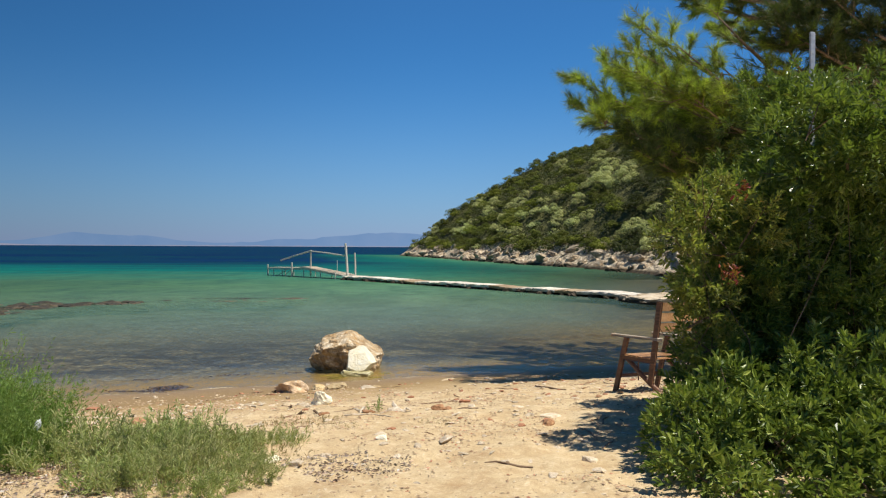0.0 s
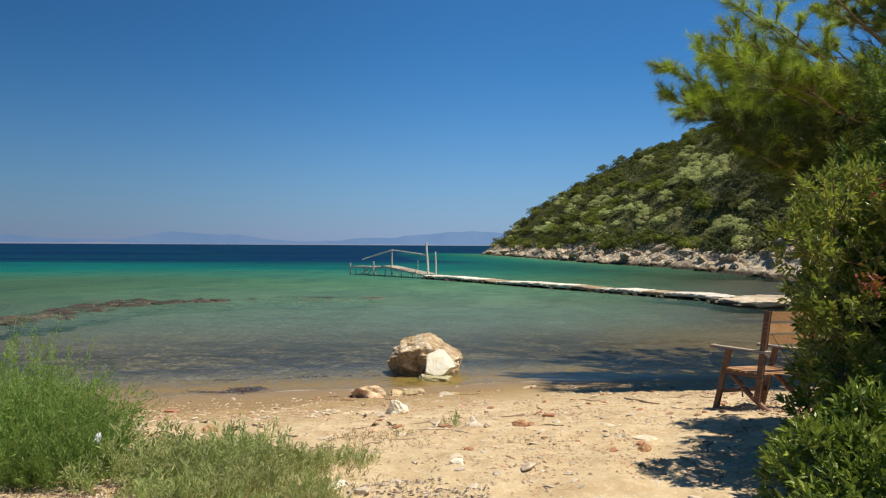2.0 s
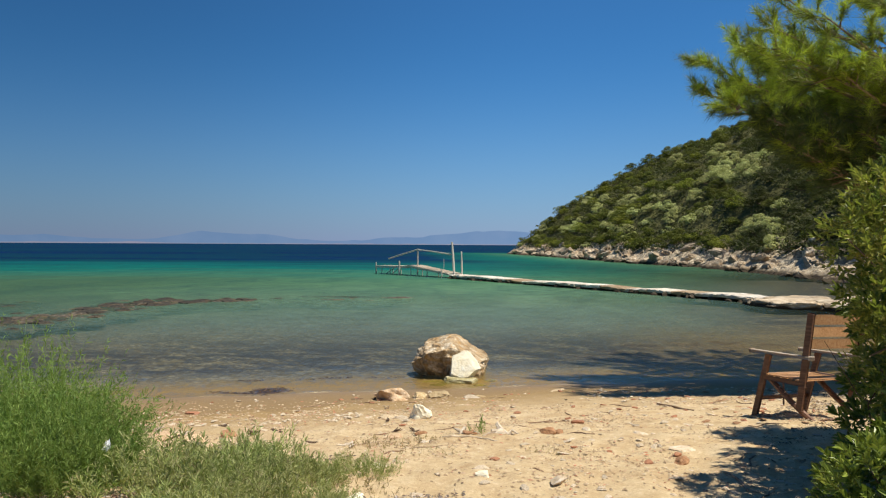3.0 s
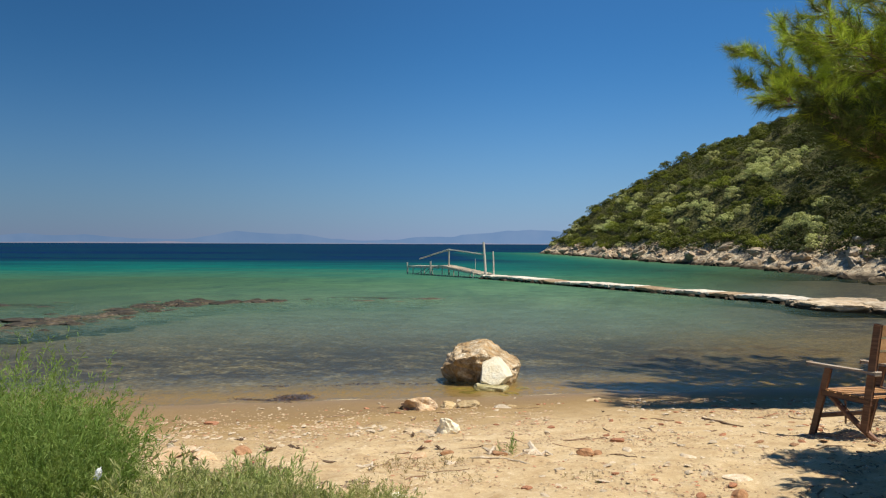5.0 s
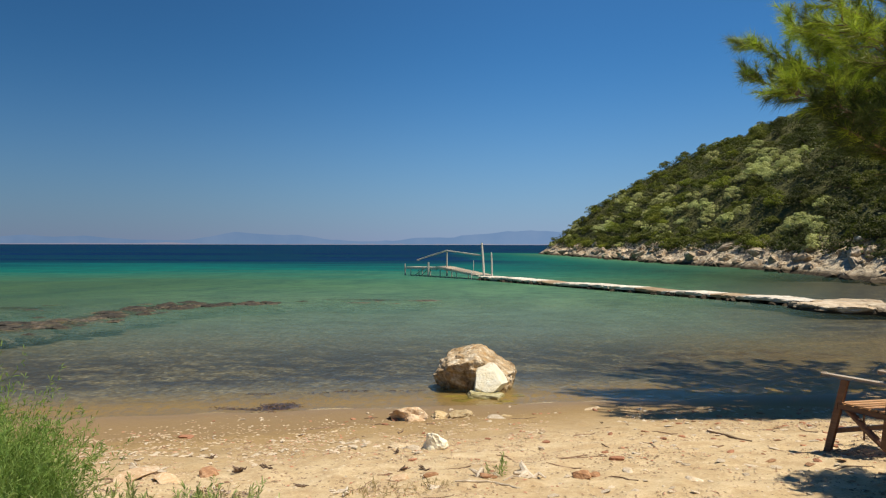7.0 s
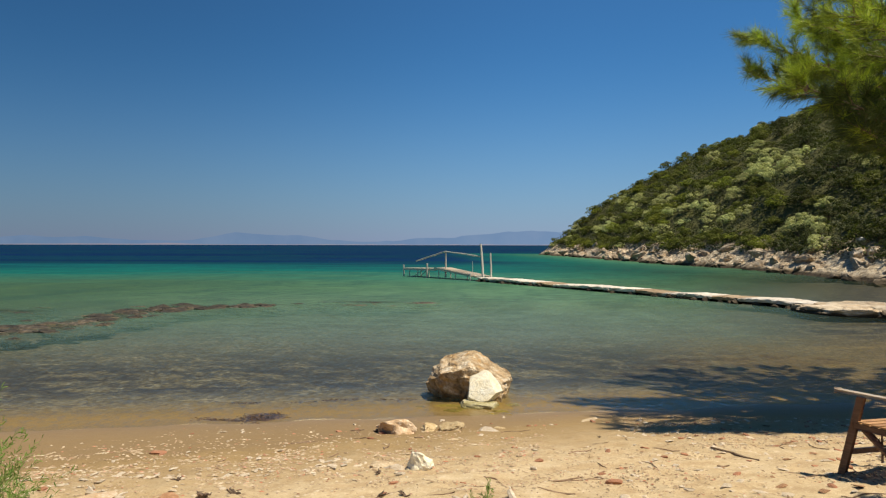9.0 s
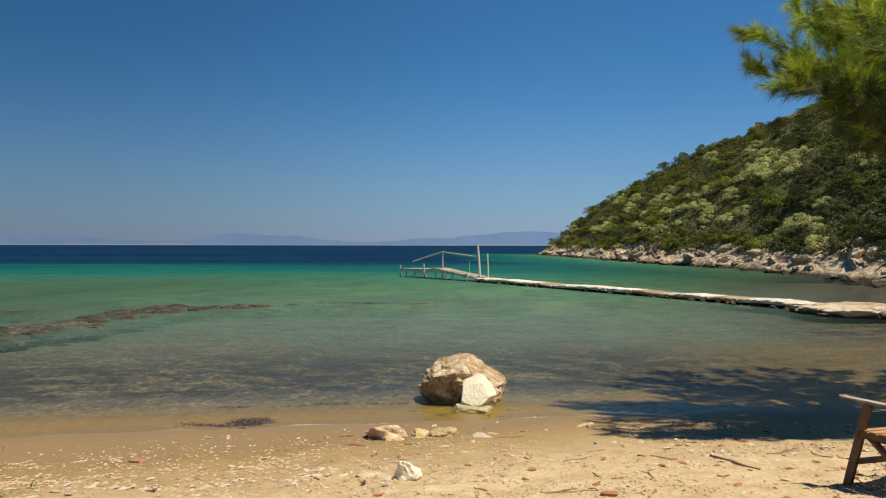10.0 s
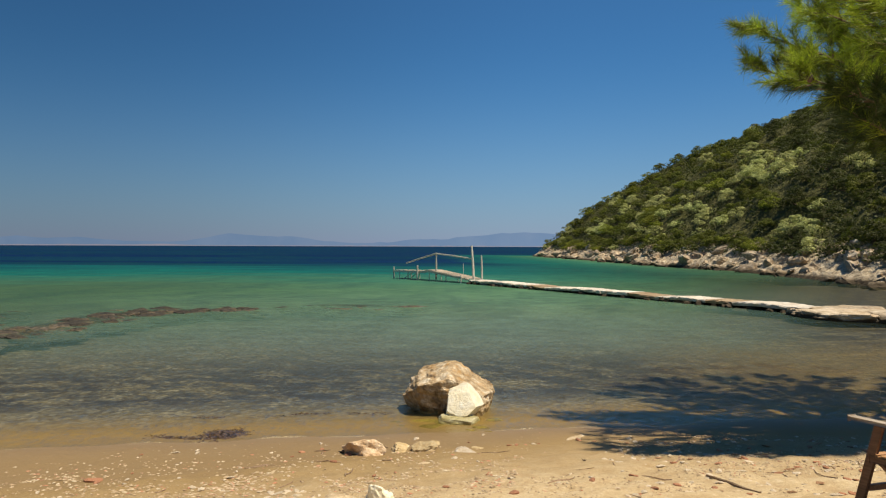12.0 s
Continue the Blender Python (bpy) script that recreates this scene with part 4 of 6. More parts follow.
for a, b, r, nm in (
        (stage(-0.25, 0.1, 0.2), stage(0.0, 0.12, 2.62), 0.085, "post"), (stage(-0.6, -0.35, 0.2), stage(-0.5, -0.36, 1.95), 0.06, "post"),
        (stage(0.45, 0.72, -0.4), stage(0.42, 0.72, 0.60), 0.05, "post"), (stage(4.0, 0.3, 0.1), stage(4.0, 0.3, 2.05), 0.07, "post"),
        (stage(5.9, 0.7, -1.2), stage(5.9, 0.7, 1.12), 0.085, "post"), (stage(9.5, 0.55, -1.2), stage(9.5, 0.55, 0.92), 0.07, "post"),
        (stage(2.0, -0.7, 0.3), stage(2.0, -0.7, 1.35), 0.018, "post"),
        (stage(0.05, 0.15, 1.72), stage(4.0, 0.3, 2.03), 0.055, "handrail"), (stage(3.9, 0.3, 2.05), stage(8.1, 0.25, 1.25), 0.06, "handrail"),
        (stage(5.9, 0.66, 0.62), stage(7.0, 0.55, 0.1), 0.03, "brace"), (stage(6.6, 0.55, 0.6), stage(8.0, 0.55, 0.05), 0.03, "brace")):
    part(nm, tube([a, (a + b) / 2 + Vector((0.01, 0.02, 0.015)), b], [r, r * 0.95, r * 0.85], 8), GREYWOOD, landing)

# ---- the boulder at the water's edge and its neighbours ----
hewn("boulder", 8, (0.73, 0.62, 0.50), [((-0.42, -0.25, 0.86), 0.80), ((0.10, -0.2, 0.97), 0.88), ((0.62, -0.15, 0.76), 0.73), ((-1, -0.25, 0.42), 0.84), ((-0.72, -0.55, -0.42), 0.74), ((-0.15, -0.95, -0.28), 0.72), ((0.45, -0.88, 0.1), 0.84), ((1, -0.1, -0.12), 0.90), ((0.2, 1, 0.2), 0.85)],
     pose(-1.60, 14.22, 0.17, 0, 2, 0), BOULDER, "big rounded tan boulder with rusty stains, standing in shallow water", "boulder", 6, 0.055, 0.035, 0.13)
hewn("limestone_block", 15, (0.33, 0.28, 0.29), [((-0.05, -0.5, 0.86), 0.62), ((0.10, -0.85, 0.55), 0.58), ((-1, -0.15, 0.1), 0.66), ((0.86, -0.1, 0.55), 0.66), ((0.9, -0.2, -0.7), 0.74), ((-0.35, -0.3, 0.9), 0.68)],
     pose(-1.29, 13.62, 0.19, 0, 0, -2), LIMESTONE, "sunlit white limestone block leaning on the boulder", "stone", 5, 0.04, 0.012)
hewn("submerged_stone", 16, (0.34, 0.24, 0.11), [((0, 0, 1), 0.42), ((-0.3, -1, 0.1), 0.72), ((1, -0.2, 0.1), 0.75), ((-1, -0.1, 0.1), 0.8)], pose(-1.30, 13.30, -0.01, 0, 3, 6), SLAB, "flat greenish grey slab awash before the boulder", "stone", 4, 0.08, 0.03)
r = random.Random(88)
for i in range(16):
    x, y = r.uniform(-2.25, -0.75), r.uniform(12.75, 13.6)
    k = r.uniform(0.08, 0.22)
    ob = boulder_thing("stone", 160 + i, (k, k * r.uniform(0.6, 0.9), k * 0.2), pose(x, y, ground_z(x, y) - 0.015, 0, 0, r.uniform(0, 360)), ALGAE, "yellow algae-covered stone under the shallow water", "stone", 3, 9, 0.15, 0.05)
    ob["group"] = "algae stones"
for i, (x, y, z, a, b, c, mat, lab) in enumerate((
        (-2.02, 10.95, 0.21, 0.31, 0.20, 0.16, PINKISH, "pinkish rounded stone half sunk in damp sand"),
        (-1.46, 11.30, 0.15, 0.22, 0.17, 0.10, YELLOW, "flat yellowish stone in damp sand"),
        (-1.72, 11.25, 0.16, 0.20, 0.15, 0.08, YELLOW, "flat yellowish stone in damp sand"),
        (-0.95, 11.15, 0.15, 0.30, 0.16, 0.07, PALE, "flat pale stone in damp sand"),
        (-1.26, 8.42, 0.53, 0.16, 0.14, 0.15, LIMESTONE, "white limestone lump on the dry sand"),
        (-1.45, 8.42, 0.47, 0.20, 0.14, 0.07, PALE, "low cream stone beside a white lump on the sand"),
        (0.38, 12.3, 0.04, 0.32, 0.15, 0.07, CREAM, "flat cream stone at the waterline"),
        (-1.38, 11.75, 0.07, 0.17, 0.11, 0.05, YELLOW, "small yellowish stone at the waterline"),
        (-0.75, 11.45, 0.10, 0.20, 0.12, 0.05, YELLOW, "flat yellowish stone in damp sand"),
        (-1.30, 12.55, -0.02, 0.24, 0.15, 0.06, ALGAE, "algae-yellow stone in the shallows"),
        (-0.80, 12.7, -0.01, 0.20, 0.14, 0.05, ALGAE, "algae-yellow stone in the shallows"),
        (-1.28, 10.3, 0.25, 0.22, 0.13, 0.05, CREAM, "low cream stone half buried in sand"),
        (-0.95, 10.1, 0.28, 0.26, 0.13, 0.05, PALE, "low cream stone half buried in sand"),
        (-1.68, 8.6, 0.46, 0.22, 0.16, 0.07, CREAM, "low cream stone half buried in sand"),
        (0.66, 12.65, 0.03, 0.16, 0.11, 0.06, PALE, "small cream stone at the waterline"))):
    boulder_thing("stone", 60 + i, (a, b, c), pose(x, y, z - 0.022, 0, 0, i * 41), mat, lab, "stone", 4, 12, 0.24, 0.08, 0.45, 0.8)

# sunken reef ledges
REEF_KINDS = [bm_mesh("reef_rock", rock_bm(700 + i, (1.0, 0.62, 0.16), 4, 14, 0.24, 0.14, lo=0.45, hi=0.8)) for i in range(9)]
for i, me in enumerate(REEF_KINDS):
    me.materials.append((REEF, REEF_PALE, REEF)[i % 3])


def reef_piece(i, x, y, s, top):
    ob = new("reef_rock", REEF_KINDS[i % 9])
    ob.matrix_basis = pose(x, y, top - 0.10, rnd.uniform(-4, 4), rnd.uniform(-4, 4), rnd.gauss(5, 22)) @ Matrix.Diagonal((s, s, 1.0, 1))
    tagged(ob, "brown weedy reef ledge just under the water" if i % 3 != 1 else "tan bare reef ledge barely awash", "rock", "reef rocks")


reef_xs, reef_ys = np.arange(-21.0, -8.9, 0.3), np.arange(11.5, 33.6, 0.3)
bank = part("reef_bank", grid_mesh("reef_bank", reef_xs, reef_ys, lambda x, y: lin(ground_z(x, y) - 0.08, -0.10, reef_near(x, y)) + noise.noise(Vector((x * 1.3, y * 1.3, 0.0))) * 0.05), REEF_TURF)
tagged(bank, "brown weedy bank of the sunken reef", "reef")
for i in range(330):
    t = (i / 329) ** 0.9 * (len(REEF_LINE) - 1)
    k = min(int(t), len(REEF_LINE) - 2)
    c = lin(Vector((*REEF_LINE[k], 0)), Vector((*REEF_LINE[k + 1], 0)), t - k)
    w = lin(REEF_WIDE[k], REEF_WIDE[k + 1], t - k)
    reef_piece(i, c.x + rnd.gauss(0, 0.75) * w, c.y + rnd.gauss(-0.3, 0.75) * w, rnd.uniform(0.40, 0.95) * (0.6 + 0.5 * w), min(0.015, rnd.gauss(-0.035, 0.04)))
for i in range(26):
    reef_piece(i, lin(-11.2, -6.6, i / 25) + rnd.gauss(0, 0.3), 32.2 + rnd.gauss(0, 0.7), rnd.uniform(0.6, 1.2), rnd.uniform(-0.16, -0.02))
for i in range(22):
    reef_piece(i, lin(-23.5, -19.2, i / 21), 25.6 + rnd.gauss(0, 0.8), rnd.uniform(0.7, 1.3), rnd.uniform(-0.14, -0.02))

# ---- the wooden folding armchair ----
def armchair():
    """Local x points to the back, y across, z up; the origin is the front foot of one side frame."""
    e = empty("armchair", pose(0, 0, 0), "worn brown wooden folding armchair with slatted back, standing on the sand", "chair")
    wide = 0.70
    for y in (0.0, wide):
        inner = 0.028 if y == 0 else -0.028
        part("front_leg", beam((0.0, y, -0.02), (0.20, y, 0.665), 0.03, 0.05, (1, 0, 0)), CHAIRDARK, e)
        part("rear_leg", tube([(0.16, y + inner, 0.43), (0.42, y + inner, 0.23), (0.60, y + inner, 0.11), (0.80, y + inner, 0.0)], [0.028, 0.03, 0.03, 0.026], 8), CHAIRDARK, e)
        part("back_post", beam((0.56, y, 0.15), (0.71, y, 1.09), 0.03, 0.055, (1, 0, 0)), CHAIRDARK, e)
        part("armrest", beam((-0.02, y, 0.685), (0.70, y, 0.665), 0.062, 0.026, bevel=0.01), CHAIRGREY, e, "greyed wooden armrest")
        part("seat_rail", beam((0.13, y, 0.425), (0.63, y, 0.405), 0.026, 0.045), CHAIRDARK, e)
    for k in range(6):
        x = 0.16 + k * 0.078
        part("seat_slat", beam((x, -0.01, 0.456 - k * 0.003), (x, wide + 0.01, 0.456 - k * 0.003), 0.062, 0.016, bevel=0.004), CHAIRSLAT, e)
    for z in (1.035, 0.917, 0.80):
        x = lin(0.56, 0.71, (z - 0.15) / 0.94) - 0.004
        part("back_slat", beam((x, 0.012, z), (x, wide - 0.012, z), 0.086, 0.016, (-0.98, 0, 0.16), bevel=0.005), CHAIRSLAT, e, "honey-coloured slat")
    part("stretcher", beam((0.055, 0, 0.20), (0.055, wide, 0.20), 0.024, 0.04), CHAIRDARK, e)
    part("stretcher", beam((0.70, 0.03, 0.055), (0.70, wide - 0.03, 0.055), 0.024, 0.04), CHAIRDARK, e)
    part("seat_stay", beam((0.33, 0.05, 0.40), (0.33, 0.05, 0.17), 0.012, 0.012, (0, 1, 0), 0.0), CHAIRDARK, e)
    return e


chair = armchair()
chair.matrix_basis = pose(2.29, 8.37, 0.67, -2, -3.0, -60)

# ---- bushes ----
def lentisk(name, seed, lobes, base, gap, mat, label, foot, leaf=(0.034, 0.056), fill=0.5):
    """A leathery-leaved evergreen bush: stems from the foot to its lobes, boughs standing out of their shells with dark gaps between, sprigs of leaves on each bough."""
    rng = np.random.default_rng(seed)
    e = empty(name, pose(*base), label, "bush")
    b = np.array([(x - base[0], y - base[1], z - base[2], rx, ry, rz) for x, y, z, rx, ry, rz in lobes])
    bm = bmesh.new()
    for x, y, z, *_ in b:
        px, py, pz = x + rng.normal() * 0.25, y + rng.normal() * 0.25, z + rng.normal() * 0.2
        fx, fy = rng.normal() * 0.15, rng.normal() * 0.15
        tube([(fx, fy, -0.1), (px * 0.35 + fx, py * 0.35 + fy, max(0.15, pz * 0.4)), (px * 0.6, py * 0.6, max(0.2, pz * 0.62)), (px * 0.85, py * 0.85, max(0.25, pz * 0.9))], [0.005, 0.004, 0.003, 0.0015], 5, bm)
    cen, outw = [], []
    for i, (x, y, z, rx, ry, rz) in enumerate(b):
        mean = (rx + ry + rz) / 3
        mine = []
        for _ in range(int(4 * math.pi * mean * mean / (gap * gap) * 1.1)):
            d = unit(rng.normal(size=3))
            if d[2] < -0.5:
                continue
            lump = noise.noise(Vector((d[0] * 2.6 + i * 9, d[1] * 2.6, d[2] * 2.6)))
            c = np.array((x, y, z)) + d * [rx, ry, rz] * (0.90 + 0.45 * lump + 0.24 * rng.random() ** 2)
            if c[2] + base[2] < foot + 0.05 or (c[0] + base[0] > 3.8 and rng.random() < 0.6):
                continue
            if any((((c - o[:3]) / o[3:]) ** 2).sum() < 0.6 for j, o in enumerate(b) if j != i):
                continue
            if any(((c - o) ** 2).sum() < (gap * 0.62) ** 2 for o in mine):
                continue
            mine.append(c)
            cen.append(c)
            outw.append(d)
    for c, d in zip(cen[::3], outw[::3]):
        tube([c - d * 0.30 - [0, 0, 0.10], c - d * 0.10 - [0, 0, 0.03], c], [0.006, 0.004, 0.002], 4, bm)
    part("stem", bm_mesh("bush_stem", bm), BARK, e, kind="stuff")
    cen, outw = np.array(cen), unit(np.array(outw) * [1, 1, 0.8] + [0, 0, 0.5])
    per = 11
    nb = len(cen)
    tang = rng.normal(size=(nb, per, 3))
    tang -= outw[:, None] * (tang * outw[:, None]).sum(-1, keepdims=True)
    rad = gap * rng.uniform(0.22, 0.42, (nb, 1, 1))
    p = cen[:, None] + tang * rad * 0.8 - outw[:, None] * ((tang ** 2).sum(-1, keepdims=True) * rad * 0.35 + rng.uniform(0, 0.05, (nb, per, 1)))
    ax = unit(outw[:, None] + tang * 0.45 + rng.normal(size=(nb, per, 3)) * 0.2).reshape(-1, 3)
    p = p.reshape(-1, 3)
    nf = int(nb * per * fill)
    w = b[:, 3] * b[:, 4] * b[:, 5]
    which = rng.choice(len(b), nf, p=w / w.sum())
    d = unit(rng.normal(size=(nf, 3)))
    pf = b[which, :3] + d * b[which, 3:] * rng.uniform(0.20, 0.76 if fill > 1 else 0.60, (nf, 1))
    good = pf[:, 2] + base[2] > foot + 0.04
    p, ax = np.concatenate([p, pf[good]]), np.concatenate([ax, unit(d[good] + rng.normal(size=(good.sum(), 3)) * 0.6)])
    n, m = len(p), 9
    slen = rng.uniform(0.05, 0.11, n)
    t = np.tile(np.linspace(0.1, 1.0, m), (n, 1))
    s1 = unit(np.cross(ax, rng.normal(size=(n, 3))))
    s2 = np.cross(ax, s1)
    ang = np.arange(m)[None, :] * 2.4 + rng.uniform(0, 6.28, (n, 1))
    out = s1[:, None] * np.cos(ang)[..., None] + s2[:, None] * np.sin(ang)[..., None]
    pos = p[:, None] + ax[:, None] * (slen[:, None] * t)[..., None]
    lax = out * (1.15 - 0.65 * t)[..., None] + ax[:, None] * (0.45 + 0.7 * t)[..., None]
    L = rng.uniform(*leaf, (n, m)).ravel()
    part("foliage", leaf_mesh("bush_foliage", pos.reshape(-1, 3), lax.reshape(-1, 3), L, L * rng.uniform(0.29, 0.38, n * m), rng), mat, e, kind="stuff")
    return e


lentisk("lentisk_bush", 1, [(3.30, 5.45, 2.1, 1.0, 0.85, 1.1), (3.35, 5.1, 3.0, 0.85, 0.7, 0.65), (2.50, 5.15, 2.15, 0.50, 0.5, 0.65), (2.62, 5.2, 1.55, 0.55, 0.5, 0.6), (2.52, 5.05, 2.72, 0.36, 0.36, 0.32), (2.90, 4.65, 3.00, 0.46, 0.42, 0.38), (3.30, 4.45, 3.10, 0.52, 0.45, 0.40), (2.60, 4.6, 3.28, 0.22, 0.26, 0.24), (2.30, 5.1, 1.95, 0.34, 0.36, 0.40), (2.55, 5.75, 1.45, 0.26, 0.35, 0.50), (2.48, 5.65, 2.0, 0.22, 0.30, 0.42)], (3.3, 5.2, 0.93), 0.25, LENTISK, "tall dense dark green lentisk bush beside the sand", 0.95, (0.046, 0.074), 0.9)
lentisk("lentisk_bush", 2, [(2.62, 4.30, 1.42, 0.72, 0.72, 0.46), (2.16, 4.55, 1.30, 0.46, 0.46, 0.40), (1.96, 3.98, 1.25, 0.45, 0.45, 0.40), (2.60, 3.65, 1.30, 0.62, 0.55, 0.40), (2.40, 3.35, 1.18, 0.44, 0.42, 0.32), (1.95, 3.55, 1.16, 0.34, 0.38, 0.28), (1.60, 3.60, 1.20, 0.34, 0.34, 0.28), (1.68, 4.02, 1.26, 0.34, 0.36, 0.32)], (2.4, 4.1, 1.0), 0.235, LENTISK_LIT, "low leafy lentisk bush with glossy fresh green leaves, lightened as sunlit", 1.0, (0.046, 0.072), 0.8)
lentisk("lentisk_bush", 3, [(3.45, 5.9, 1.5, 0.75, 0.65, 0.85), (3.6, 6.1, 2.2, 0.7, 0.6, 0.6), (3.25, 6.4, 1.7, 0.42, 0.6, 0.78), (3.45, 6.4, 2.9, 0.5, 0.5, 0.6), (3.5, 6.5, 3.6, 0.5, 0.5, 0.5), (2.98, 6.25, 2.75, 0.42, 0.45, 0.45)], (3.4, 5.9, 0.85), 0.15, LENTISK, "dark lentisk bush overhanging the sand by the chair", 0.9, (0.036, 0.060), 1.3)
lentisk("yellowing_bush", 4, [(1.92, 4.70, 2.68, 0.22, 0.26, 0.22), (1.80, 4.72, 2.44, 0.20, 0.24, 0.22), (2.24, 4.95, 2.16, 0.22, 0.28, 0.30), (2.14, 4.72, 2.46, 0.30, 0.30, 0.32), (2.40, 5.05, 1.80, 0.20, 0.24, 0.26), (1.90, 4.64, 2.22, 0.18, 0.2, 0.17), (1.95, 4.67, 2.00, 0.2, 0.22, 0.17), (1.98, 4.7, 1.76, 0.2, 0.22, 0.2)], (2.2, 4.8, 1.0), 0.205, LENTISK_Y, "thin yellowing bush with small sunlit leaves beside the lentisk", 1.0, (0.036, 0.060), 0.08)
for k, (x, y, z) in enumerate(((1.93, 4.36, 2.27), (1.97, 4.34, 2.22), (2.02, 4.32, 2.78))):
    r2 = np.random.default_rng(90 + k)
    n = 26
    ob = part("red_leaf_cluster", leaf_mesh("red_leaves", r2.normal(size=(n, 3)) * 0.028, r2.normal(size=(n, 3)), r2.uniform(0.03, 0.05, n), r2.uniform(0.012, 0.02, n), r2), REDLEAF)
    ob.location = (x, y, z)
    tagged(ob, "small cluster of withered red leaves on the bush", "leaves", kind="stuff")

# grey steel post in the bush
bm = beam((0, 0, -0.3), (0, 0, 2.66), 0.05, 0.018, (0, 1, 0), bevel=0.008)
for v in bm.verts:
    if v.co.z > 2.6:
        v.co.z -= (v.co.x / 0.025) ** 2 * 0.02
post = part("steel_post", bm, STEEL)
post.matrix_basis = pose(3.00, 5.32, 1.44, 0, 0, 20)
tagged(post, "flat grey steel post with rounded top standing in the bush", "post")


# ---- the pine ----
def pine(base, limbs, seed, old, young, label, dark_below=4.4):
    """A pine with long limbs: flat sprays of branchlets, each shoot a brush of long needles."""
    rng = np.random.default_rng(seed)
    e = empty("pine_tree", pose(*base), label, "pine tree")
    o = Vector(base)
    trunk = part("trunk", tube([(0, 0, -0.4), (0.1, -0.1, 1.5), (-0.15, 0.05, 3.5), (0.1, 0.1, 6.0), (0.0, 0.0, 9.2)], [0.26, 0.23, 0.19, 0.13, 0.04], 10), BARK, e)
    tp, td, tone, cones = [], [], [], []
    twig_all = bmesh.new()
    for start_z, tip, dens in limbs:
        a = Vector((0, 0, start_z))
        b = Vector(tip) - o
        ln = (b - a).length
        mid = lin(a, b, 0.5) + Vector((0, 0, -0.05 * ln)) + Vector(rng.normal(size=3) * 0.12)
        q = [a, lin(a, mid, 0.55) + Vector(rng.normal(size=3) * 0.08), mid, lin(mid, b, 0.55) + Vector(rng.normal(size=3) * 0.06) + Vector((0, 0, -0.08)), b]
        part("limb", tube(q, [0.075, 0.055, 0.038, 0.022, 0.006], 7), PINEBARK, trunk)
        count = int(ln * 4.4 * dens)
        for k in range(count):
            t = 1 - 0.66 * ((k + rng.random()) / count) ** 1.25
            i = min(int(t * 4), 3)
            p = lin(q[i], q[i + 1], t * 4 - i)
            d = (q[i + 1] - q[i]).normalized()
            side = d.cross(Vector((0, 0, 1))).normalized() * (1 if k % 2 else -1)
            side = (side + Vector((0, 0, 1)) * rng.normal() * 0.35).normalized()
            bl = rng.uniform(0.35, 0.95) * (1.2 - 0.75 * t)
            out = (d * 0.8 + side * 0.8 + Vector((0, 0, 0.14)) + Vector(rng.normal(size=3)) * 0.12).normalized()
            tip2 = p + out * bl
            mid2 = lin(p, tip2, 0.5) + Vector((0, 0, -0.06 * bl))
            tube([p, mid2, tip2], [0.013, 0.008, 0.004], 4, twig_all)
            bright = t > 0.62
            for j in range(rng.integers(2, 5)):
                s = rng.uniform(0.4, 0.95)
                pp = lin(mid2, tip2, (s - 0.5) * 2) if s > 0.5 else lin(p, mid2, s * 2)
                dd = (out + Vector(rng.normal(size=3)) * 0.42 + Vector((0, 0, 0.22))).normalized()
                tl = rng.uniform(0.12, 0.26)
                tube([pp, pp + dd * tl], [0.005, 0.003], 3, twig_all)
                tp.append(pp + dd * tl), td.append(dd), tone.append(bright and rng.random() < 0.45)
            tp.append(tip2), td.append((out + Vector((0, 0, 0.2))).normalized()), tone.append(bright and rng.random() < 0.7)
            if rng.random() < 0.03:
                cones.append(lin(p, tip2, 0.35))
        tp.append(b), td.append((b - q[3]).normalized()), tone.append(True)
    part("twig", bm_mesh("pine_twig", twig_all), PINEBARK, e, kind="stuff")
    tp, td, tone = np.array(tp), unit(np.array(td)), np.array(tone).astype(int)
    # low tufts switch to darker needles, imitating the crown's own shade
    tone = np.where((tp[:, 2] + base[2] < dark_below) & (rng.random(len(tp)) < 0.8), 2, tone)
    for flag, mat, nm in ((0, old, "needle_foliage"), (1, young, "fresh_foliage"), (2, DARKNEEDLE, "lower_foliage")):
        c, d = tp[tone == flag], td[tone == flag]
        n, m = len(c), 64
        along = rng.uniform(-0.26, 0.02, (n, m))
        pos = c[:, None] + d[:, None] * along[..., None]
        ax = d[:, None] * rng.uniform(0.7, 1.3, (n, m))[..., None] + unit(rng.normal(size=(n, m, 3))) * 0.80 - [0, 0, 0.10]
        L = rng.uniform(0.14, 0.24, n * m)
        # needles above 7.2 m are made wider, to thicken the cast shade
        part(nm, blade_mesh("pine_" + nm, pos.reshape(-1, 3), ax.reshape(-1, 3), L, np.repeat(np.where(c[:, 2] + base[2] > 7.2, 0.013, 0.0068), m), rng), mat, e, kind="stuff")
    for c in cones:
        bm = bmesh.new()
        bmesh.ops.create_icosphere(bm, subdivisions=2, radius=1.0)
        for v in bm.verts:
            v.co *= 1 + 0.12 * math.sin(v.co.z * 14 + math.atan2(v.co.y, v.co.x) * 5)
            v.co = Vector((v.co.x * 0.034, v.co.y * 0.034, v.co.z * 0.06 - 0.05))
        part("cone", bm, BARK, e, "dark brown pine cone").location = c
    return e


PINE = (7.6, 12.9, 0.9)
rl = random.Random(3)
